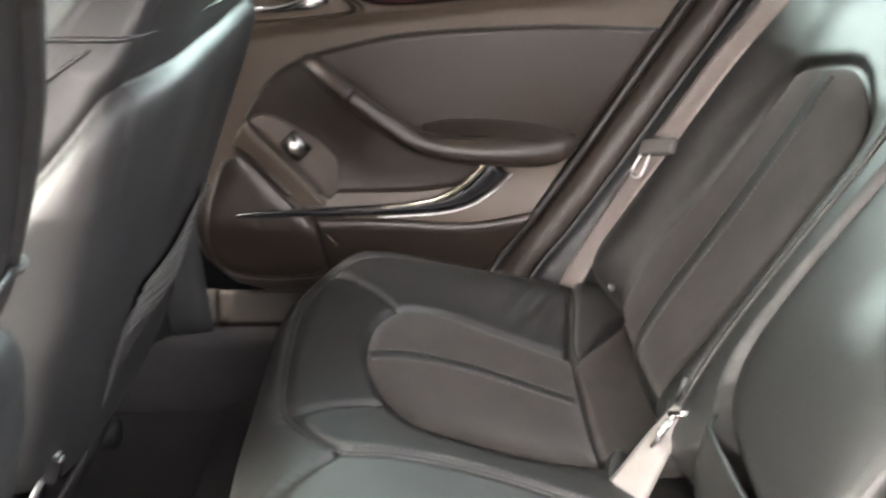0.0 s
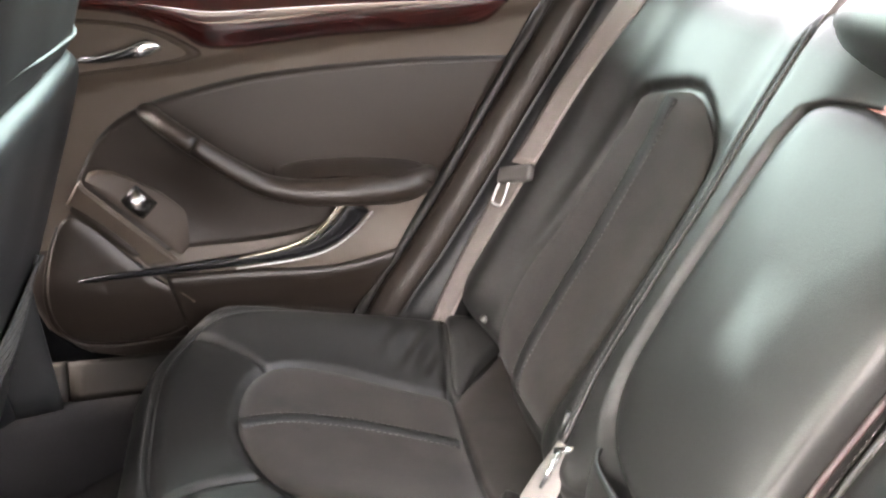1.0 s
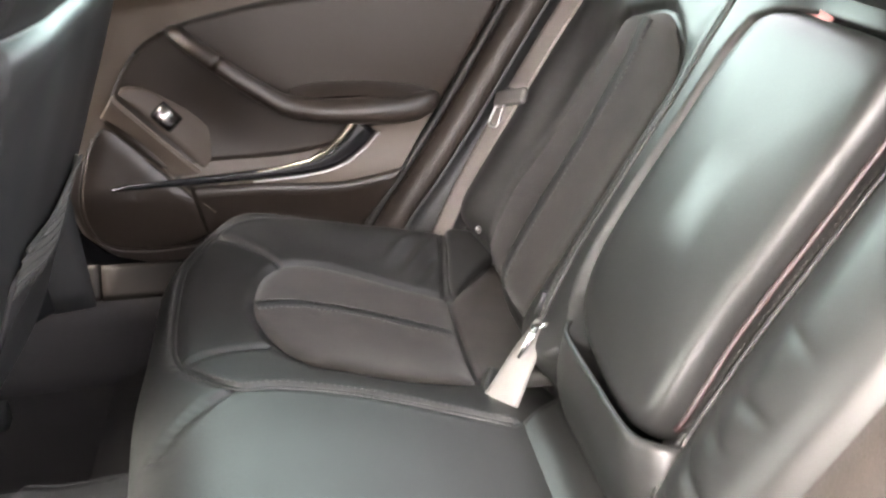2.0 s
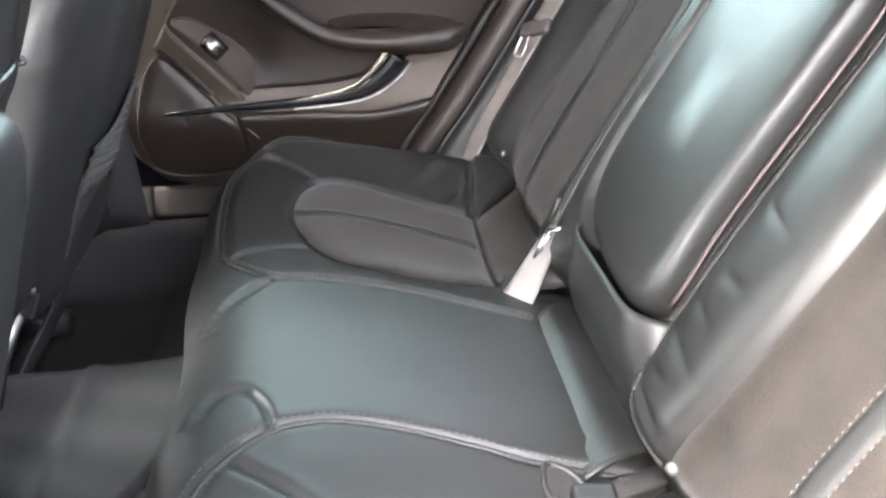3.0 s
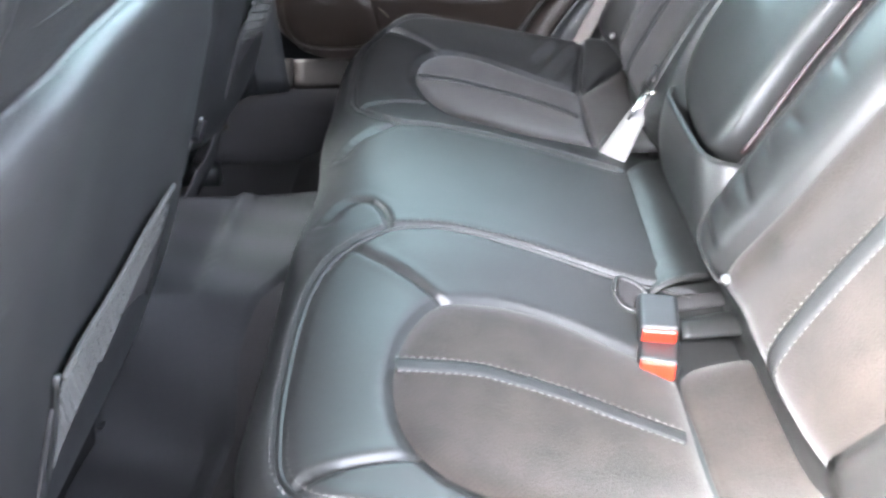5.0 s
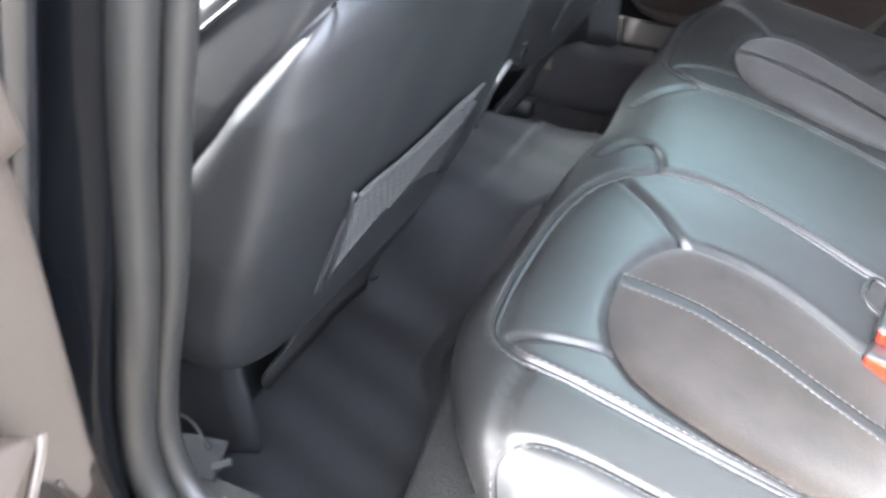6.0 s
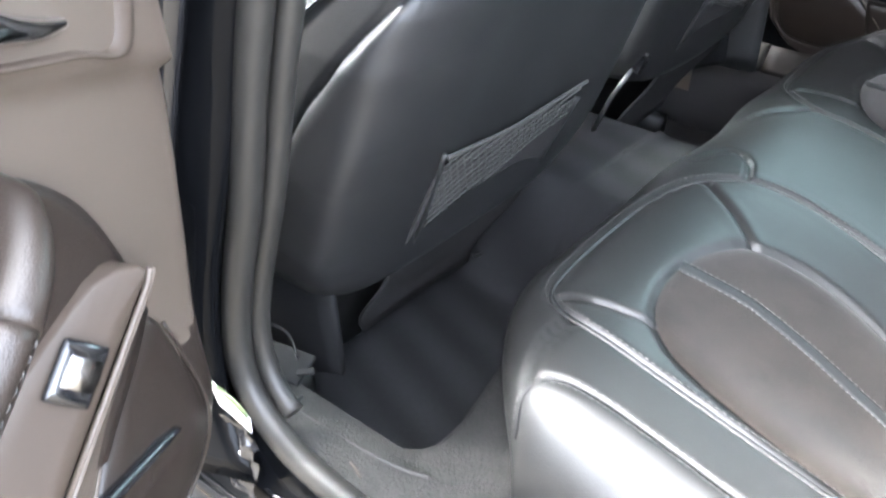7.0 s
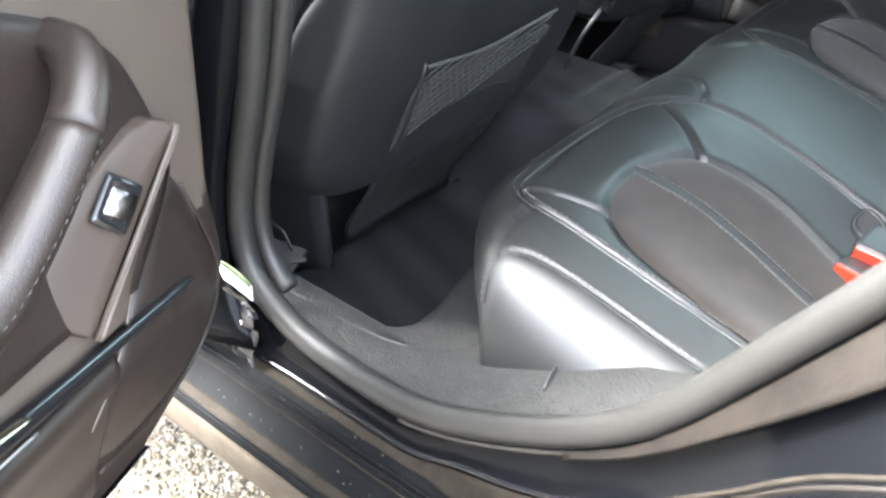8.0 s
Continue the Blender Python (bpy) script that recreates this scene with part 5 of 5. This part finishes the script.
    rad = np.array((0.88, 1.22)) * np.stack([np.interp(np.linspace(0, 1, 61), (0, 0.15, 0.4, 0.7, 0.9, 1), (0.012, 0.014, 0.016, 0.022, 0.024, 0.014)),
                    np.interp(np.linspace(0, 1, 61), (0, 0.15, 0.4, 0.7, 0.9, 1), (0.012, 0.013, 0.015, 0.020, 0.020, 0.012))], 1)
    way = np.array(place(0, 1, 0.8)) - np.array(place(0, 0, 0.8))
    tube("pull_cap", P(path[:13]), rad[:13] * 1.04, DOOR_LEATHER, door, "smooth cap of the pull", up=way, sides=16)
    tube("armrest", P(path[12:]), rad[12:], DOOR_LEATHER, door, "stitched leather armrest and pull", up=way, sides=18)
    stitches("stitching", P(path[13:56] + np.array((0, 0.021, 0.006))), lambda p: way, door, material=BLACK_PLASTIC, r=0.0004)
    pad = spline([(0.0, 0.752), (0.04, 0.760), (0.12, 0.758), (0.19, 0.748), (0.212, 0.735)], 30)
    sheet("armrest_top", [[place(p[0], 0.006 + 0.050 * s, p[1] - 0.012 * s * s) for p in pad] for s in np.linspace(0, 1, 8)], DOOR_LEATHER, door, "dark armrest pad")
    # dark vinyl below the blade, and the side of the switch pod
    top = spline([(-0.160, 0.607), (-0.05, 0.606), (0.02, 0.601), (0.07, 0.600), (0.12, 0.607), (0.168, 0.617)], 40)
    bot = spline([(-0.140, 0.488), (-0.08, 0.484), (-0.02, 0.480), (0.02, 0.478), (0.05, 0.477), (0.072, 0.480)], 40)
    rows = [[place(p[0], relief(*p) + 0.001 + 0.004 * math.sin(math.pi * min(1, 6 * s * (1 - s))), p[1]) for p in top * (1 - s) + bot * s] for s in np.linspace(0, 1, 14)]
    sheet("lower_trim", rows, DOOR_LEATHER, door, "dark vinyl band under the trim blade", thick=0.004)
    top = spline([(-0.246, 0.758), (-0.242, 0.748), (-0.193, 0.690), (-0.143, 0.631)], 30)
    bot = spline([(-0.272, 0.722), (-0.255, 0.705), (-0.215, 0.660), (-0.183, 0.626)], 30)
    rows = [[place(p[0], (0.027 + 0.10 * (p[1] - 0.758)) * (1 - s) ** 0.7 + relief(*p) * s + 0.001, p[1]) for p in top * (1 - s) + bot * s] for s in np.linspace(0, 1, 10)]
    sheet("pod_side", rows, DOOR_PLASTIC, door, "brown side of the switch pod", thick=0.004)
    # dark lower pocket
    lowp = spline([(-0.285, 0.694), (-0.262, 0.700), (-0.215, 0.650), (-0.180, 0.612), (-0.140, 0.568), (-0.142, 0.520), (-0.200, 0.500), (-0.290, 0.508), (-0.316, 0.545), (-0.318, 0.600), (-0.304, 0.655)], 80, True)
    c = lowp.mean(0)
    rows = [[place(u, relief(u, z) + e, z) for u, z in c + (lowp[:-1] - c) * s] for s, e in ((0.02, 0.004), (0.4, 0.004), (0.7, 0.004), (0.95, 0.004), (1.0, 0.001), (1.0, -0.004))]
    v, f = grid(rows, close_v=True)
    link_mesh("door_pocket", v, f, DOOR_LEATHER, door, "dark lower door pocket")
    # switch plate
    corners = [(-0.2395, 0.7600), (-0.2365, 0.7640), (-0.2250, 0.7665), (-0.2080, 0.7630), (-0.1900, 0.7525), (-0.1520, 0.7245), (-0.1180, 0.6890), (-0.1105, 0.6740), (-0.1125, 0.6620), (-0.1240, 0.6470), (-0.1350, 0.6375), (-0.1400, 0.6405), (-0.1880, 0.6985)]
    plate = np.concatenate([np.linspace(a, b, 7)[:-1] for a, b in zip(corners, corners[1:] + corners[:1])] + [np.array(corners[:1])])
    c = plate.mean(0)

    def plate_w(u, z):
        return 0.029 - 0.085 * ((u + 0.2395) * 0.636 - (z - 0.760) * 0.772) - 0.50 * ((u + 0.2395) * 0.772 + (z - 0.760) * 0.636)
    rows = [[place(u, plate_w(u, z) + e, z) for u, z in c + (plate[:-1] - c) * s] for s, e in ((0.02, 0.003), (0.5, 0.003), (0.955, 0.003), (0.985, 0.0022), (1.0, 0.0), (1.0, -0.012), (1.01, -0.03))]
    v, f = grid(rows, close_v=True)
    f.append(tuple(range(len(plate) - 1)))
    link_mesh("switch_plate", v, f, SWITCH_PLATE, door, "smooth brown-grey window switch plate")
    tube("pod_edge", P([(u, w, z) for u, w, z in ((-0.2455, 0.029, 0.7585), (-0.2430, 0.028, 0.7490), (-0.1930, 0.022, 0.6900), (-0.1430, 0.015, 0.6310))]), (0.0022, 0.0022), DOOR_PLASTIC, door, "raised edge beside the switch plate", up=way, sides=8)
    t1 = np.array((0.636, -0.772))
    t2 = np.array((0.772, 0.636))

    def block(name, cu, cz, la, lb, h0, h1, material, lab, rise=0.0, bow=0.0):
        rows = []
        for s in np.linspace(-1, 1, 15):
            row = []
            for q in (-1, -0.85, 0, 0.85, 1):
                u, z = np.array((cu, cz)) + t1 * la * s + t2 * lb * q
                edge = 1.0 if abs(q) < 0.9 and abs(s) < 0.99 else 0.0
                row.append(place(u, plate_w(u, z) + h0 + (h1 - h0) * edge + rise * s - bow * s * s, z))
            rows.append(row)
        sheet(name, rows, material, door, lab, thick=0.004)
    block("switch_well", -0.1800, 0.7200, 0.0172, 0.0116, 0.003, 0.0042, GLOSS, "black switch surround")
    block("window_switch", -0.1800, 0.7200, 0.0160, 0.0104, 0.006, 0.0105, SWITCH, "silver rocker window switch", bow=0.0055)
    # groove lines and the dark trim blade
    # The crease's highlight is put into the colour: lighter plastic on dark vinyl.
    tube("pocket_edge", P([(u, 0.0042 + relief(u, z), z) for u, z in spline([(-0.268, 0.712), (-0.235, 0.680), (-0.185, 0.625), (-0.150, 0.587), (-0.128, 0.562)], 24)]), (0.0018, 0.0018), DOOR_PLASTIC, door, "raised crease across the pocket, lighter to show its highlight", up=way, sides=8)
    pocket = spline([(-0.290, 0.690), (-0.308, 0.650), (-0.322, 0.590), (-0.318, 0.540), (-0.295, 0.508), (-0.240, 0.496), (-0.150, 0.500)], 40)
    tube("pocket_edge", P([(u, 0.004 + relief(u, z), z) for u, z in pocket]), (0.0014, 0.0014), DOOR_LEATHER, door, "raised pocket edge", up=way, sides=8)
    blade = spline([(-0.273, 0.0, 0.6135), (-0.160, 0.0, 0.6178), (-0.060, 0.0, 0.6218), (0.012, 0.0, 0.628), (0.055, 0.0, 0.640), (0.088, 0.0, 0.665), (0.110, 0.0, 0.692)], 60)
    blade[:, 1] = 0.016
    br = np.stack([np.interp(np.linspace(0, 1, 61), (0, 0.05, 0.3, 0.6, 0.8, 1), (0.002, 0.0042, 0.006, 0.009, 0.014, 0.021)), np.interp(np.linspace(0, 1, 61), (0, 0.6, 1), (0.005, 0.006, 0.009))], 1)
    tube("trim_blade", P(blade), br, GLOSS, door, "gloss black trim blade", up=way, sides=16, power=2.6)
    hi = spline([(-0.06, 0.022, 0.6285), (0.0, 0.024, 0.6375), (0.038, 0.026, 0.650), (0.068, 0.028, 0.674), (0.090, 0.028, 0.699)], 40)
    tube("trim_edge", P(hi), np.stack([np.interp(np.linspace(0, 1, len(hi)), (0, 0.6, 1), (0.0008, 0.0045, 0.0065)), np.full(len(hi), 0.004)], 1), BRASSY, door, "polished metal edge of the blade", up=way, sides=10)
    rim = blade[30:] + np.stack([np.interp(np.linspace(0, 1, 31), (0, 1), (0.004, 0.020)), np.full(31, 0.006), np.interp(np.linspace(0, 1, 31), (0, 1), (-0.009, -0.012))], 1)
    tube("trim_edge", P(rim), (0.0012, 0.0012), SATIN, door, "thin metal line under the blade", up=way, sides=6)
    # wooden upper trim and inside handle
    lowb = spline([(-0.250, 0.975), (-0.160, 0.962), (-0.105, 0.940), (-0.055, 0.916), (0.090, 0.926), (0.270, 0.932), (0.312, 0.950)], 50)
    hib = spline([(-0.262, 0.996), (-0.160, 0.992), (-0.105, 0.990), (-0.040, 0.990), (0.090, 0.990), (0.270, 0.990), (0.335, 0.990)], 50)
    sheet("wood_trim", [[place(p[0], 0.012 + 0.022 * math.sin(math.pi * (0.15 + 0.7 * s)) - 0.03 * max(0, s - 0.7), p[1]) for p in lowb * (1 - s) + hib * s] for s in np.linspace(0, 1, 14)], WOOD, door, "polished dark red wood trim", thick=0.008)
    sheet("window_ledge", [[place(u, 0.012 - 0.10 * s, 0.992 + 0.012 * math.sin(math.pi * s)) for u in np.linspace(-0.265, 0.39, 20)] for s in np.linspace(0, 1, 6)], BLACK_PLASTIC, door, "black window ledge", thick=0.006)
    cup = spline([(-0.275, 0.886), (-0.225, 0.889), (-0.150, 0.895), (-0.078, 0.906), (-0.098, 0.927), (-0.135, 0.945), (-0.190, 0.956), (-0.265, 0.960), (-0.279, 0.950)], 80, True)
    c = cup.mean(0)
    rows = [[place(u, e, z) for u, z in c + (cup[:-1] - c) * s] for s, e in ((0.02, -0.006), (0.6, -0.004), (0.76, 0.002), (0.83, 0.012), (0.90, 0.017), (0.96, 0.017), (1.0, 0.013), (1.0, -0.004))]
    v, f = grid(rows, close_v=True)
    link_mesh("handle_bezel", v, f, SWITCH_PLATE, door, "recessed handle bezel")
    hp = spline([(-0.225, 0.006, 0.908), (-0.195, 0.014, 0.910), (-0.160, 0.020, 0.917), (-0.138, 0.018, 0.922), (-0.126, 0.012, 0.920)], 24)
    tube("door_handle", P(hp), np.stack([np.interp(np.linspace(0, 1, 25), (0, 0.5, 0.85, 1), (0.005, 0.007, 0.011, 0.004)), np.full(25, 0.006)], 1), CHROME, door, "chrome inside door handle", up=way, sides=14)
    frame_path = spline([(-0.262, -0.05, 0.99), (-0.235, -0.035, 1.12), (-0.20, 0.03, 1.27), (-0.14, 0.075, 1.33), (0.0, 0.085, 1.34), (0.20, 0.08, 1.33), (0.33, 0.06, 1.27), (0.40, -0.01, 1.12), (0.41, -0.04, 1.0)], 50)
    tube("window_frame", P(frame_path), (0.022, 0.026), BLACK_PLASTIC, door, "black window frame", up=way, sides=10, power=4)
    return door


def far_place(u, w, z):
    return (u, 1.2 - w, z)


HINGE = Vector((-0.3957, -0.2105, 0.6712))
SWING = Matrix(((0.4073, 0.9099, -0.0762), (-0.9025, 0.4137, 0.1204), (0.1419, 0.0197, 0.9898)))


def near_place(u, w, z):
    return tuple(HINGE + SWING @ Vector((u + 0.38, w + 0.1, z - 0.7)))


rear_door(far_place, "closed rear door with brown-grey lining, leather pull and red wood trim")
rear_door(near_place, "open rear door with brown-grey lining, leather pull and red wood trim")


# ---- belts ----
def ribbon(name, path, across, width, material, parent, label="", thick=0.0014):
    rows = []
    path = np.array(path, float)
    acr = np.array(across, float)
    if acr.ndim == 1:
        acr = np.repeat(acr[None], len(path), 0)
    for s in np.linspace(-0.5, 0.5, 7):
        rows.append(path + acr * (width * s))
    return sheet(name, rows, material, parent, label, thick)


belt = thing("seat_belt", (0.32, 1.12, 0.55), "grey-beige seat belt hanging beside the far seat", "seat belt", "seat belts")
bp = spline([(0.500, 1.075, 1.050), (0.456, 1.090, 0.967), (0.394, 1.120, 0.860), (0.330, 1.122, 0.752)], 30)
bacr = np.array((0.35, -0.90, 0.10))
bacr /= np.linalg.norm(bacr)
ribbon("webbing", bp, bacr, 0.046, WEB, belt)
ribbon("webbing", spline([(0.322, 1.126, 0.735), (0.290, 1.135, 0.670), (0.232, 1.125, 0.565), (0.20, 1.11, 0.50)], 20), bacr, 0.044, WEB, belt)
ax = Vector(bacr)
upv = (Vector(bp[0]) - Vector(bp[-1])).normalized()
nz = ax.cross(upv).normalized()
upv = nz.cross(ax)
frame_m = Matrix((ax, upv, nz)).transposed().to_4x4()
frame_m.translation = (0.318, 1.112, 0.742)
box("belt_tongue", (0.066, 0.024, 0.012), frame_m @ Matrix.Rotation(0.25, 4, "Z"), TONGUE, belt, "grey moulded belt tongue", r=0.005, seg=3)
loop = [frame_m @ Vector(p) for p in ((-0.024, -0.012, 0.002), (-0.026, -0.040, 0.003), (-0.022, -0.047, 0.003), (-0.008, -0.047, 0.003), (-0.004, -0.040, 0.003), (-0.006, -0.012, 0.002))]
tube("tongue_plate", spline([tuple(p) for p in loop], 30), (0.0020, 0.0014), SATIN, belt, "steel latch loop", up=tuple(nz), sides=8)

mid = thing("seat_belt", (0.25, 0.70, 0.52), "centre seat belt latched to a short pale stalk", "seat belt", "seat belts")
mp = spline([(0.525, 0.742, 1.05), (0.478, 0.754, 0.972), (0.424, 0.764, 0.878), (0.320, 0.757, 0.698), (0.282, 0.746, 0.634), (0.256, 0.726, 0.610)], 40)
ribbon("webbing", mp, (-0.82, 0.32, 0.48), 0.011, WEB, mid, thick=0.002)
tube("latch_bar", [(0.238, 0.706, 0.600), (0.262, 0.690, 0.612)], (0.004, 0.004), CHROME, mid, "bent chrome latch bar")
tube("latch_pin", [(0.252, 0.712, 0.640), (0.244, 0.712, 0.612)], (0.003, 0.003), BLACK_PLASTIC, mid)
path = spline([(0.250, 0.705, 0.604), (0.228, 0.698, 0.570), (0.205, 0.688, 0.530), (0.188, 0.680, 0.508)], 20)
rows = [[p + np.array((-0.54, 0.81, 0.22)) * (0.022 + 0.026 * k / 20) * q + np.array((-0.3, -0.4, 0.8)) * 0.004 * (1 - 4 * q * q) for k, p in enumerate(path)] for q in np.linspace(-0.5, 0.5, 9)]
sheet("stalk", rows, WEB_LIGHT, mid, "short tapering stalk cover of pale webbing", thick=0.003)
for d in (-0.004, 0.004):
    tube("latch_pin", [(0.236 + d, 0.694 + d, 0.604), (0.222 + d, 0.690 + d, 0.576)], (0.0025, 0.0025), CHROME, mid, "chrome pin")
box("belt_socket", (0.030, 0.055, 0.030), pose(0.200, 0.725, 0.505, 10, 25, -20), LEATHER, mid, "dark belt socket cover", r=0.006, seg=3)


def buckle(p, rot, label):
    b = thing("belt_buckle", p, label, "belt buckle", "belt buckles")
    m = Matrix.Translation(p) @ Euler([radians(a) for a in rot]).to_matrix().to_4x4()
    box("housing", (0.040, 0.056, 0.026), m, BLACK_PLASTIC, b, "", r=0.006, seg=4)
    box("release_button", (0.0335, 0.010, 0.0175), m @ Matrix.Translation((0, -0.0255, 0.0015)), RED, b, "glossy red release button", r=0.003, seg=3)
    box("slot_lip", (0.034, 0.004, 0.0028), m @ Matrix.Translation((0, -0.0275, -0.0105)), TONGUE, b, "grey lip of the latch slot", r=0.001)
    return b


buckle((0.189, 0.337, 0.517), (3, 0, -8), "black belt buckle with a red release button")
buckle((0.183, 0.297, 0.501), (-12, 0, -15), "black belt buckle with a red button lying under another")

# ---- ground outside ----
ground = sheet("ground", [[(x, y, 0.0) for y in (-300, -20, -3, 3, 20, 300)] for x in (-300, -20, -3, 3, 20, 300)], GRAVEL, None, "pale sunlit gravel ground", kind="structure")
tagged(ground, category="ground")

# loose stones on the drive beside the car
rnd = random.Random(31)
verts, faces = [], []
for k in range(10000):
    x, y, r = rnd.uniform(-1.35, -0.15), rnd.uniform(-0.85, 0.15), rnd.uniform(0.0025, 0.0068)
    a, n = rnd.uniform(0, 6.283), len(verts)
    for j in range(5):
        q = a + j * 1.2566
        verts.append((x + r * rnd.uniform(0.75, 1.2) * math.cos(q), y + r * rnd.uniform(0.75, 1.2) * math.sin(q), r * rnd.uniform(0.0, 0.35)))
    verts.append((x + r * rnd.uniform(-0.3, 0.3), y + r * rnd.uniform(-0.3, 0.3), r * rnd.uniform(0.7, 1.1)))
    verts.append((x, y, -0.3 * r))
    faces += [(n + j, n + (j + 1) % 5, n + 5) for j in range(5)] + [(n + (j + 1) % 5, n + j, n + 6) for j in range(5)]
stones = link_mesh("gravel", verts, faces, PEBBLE, None, "loose tan and grey gravel stones on the drive", smooth=False)
tagged(stones, "loose tan and grey gravel stones on the drive", "gravel", kind="stuff")

# Unseen wall, added to keep low sky light off the far door.
wall = sheet("wall_sky_block", [[(x, -5.0 + 0.01 * k, z) for x in np.linspace(-14, 14, 6)] for k, z in enumerate((0.0, 1.25, 2.5))], BRICK, None, "unseen plain wall added to block low sky light", thick=0.2, kind="structure")
tagged(wall, category="wall")

# a low plant at the edge of the gravel
rnd = random.Random(11)
verts, faces = [], []
for k in range(420):
    a, r = rnd.uniform(0, 6.283), 0.75 * math.sqrt(rnd.random())
    px, py, pz = -3.2 + r * math.cos(a), -0.75 + 0.8 * r * math.sin(a), rnd.uniform(0.02, 0.55) * (1.1 - r)
    b, tilt, size = rnd.uniform(0, 6.283), rnd.uniform(-0.5, 0.9), rnd.uniform(0.03, 0.07)
    d = np.array((math.cos(b) * math.cos(tilt), math.sin(b) * math.cos(tilt), math.sin(tilt)))
    w = np.array((-math.sin(b), math.cos(b), 0.0))
    p = np.array((px, py, pz))
    n = len(verts)
    verts += [tuple(p), tuple(p + d * size * 0.5 + w * size * 0.25), tuple(p + d * size - np.array((0, 0, 0.2 * size))), tuple(p + d * size * 0.5 - w * size * 0.25)]
    faces.append((n, n + 1, n + 2, n + 3))
plant = link_mesh("shrub", verts, faces, LEAF, None, "small green shrub growing on the gravel", smooth=False)
tagged(plant, "small green shrub growing on the gravel", "shrub")

stalk = thing("belt_buckle", (-0.35, 0.640, 0.50), "small black belt buckle on a thin stalk beside the passenger seat", "belt buckle", "belt buckles")
tube("stalk", [(-0.400, 0.636, 0.46), (-0.375, 0.638, 0.53), (-0.345, 0.641, 0.590)], (0.004, 0.004), BLACK_PLASTIC, stalk, up=(0, 1, 0), sides=8)
box("housing", (0.018, 0.010, 0.032), pose(-0.338, 0.642, 0.596, 0, 22, 0), GLOSS, stalk, r=0.003, seg=3)
box("slot_lip", (0.010, 0.006, 0.003), pose(-0.332, 0.642, 0.613, 0, 22, 0), SATIN, stalk, "small bright metal slot lip", r=0.001)
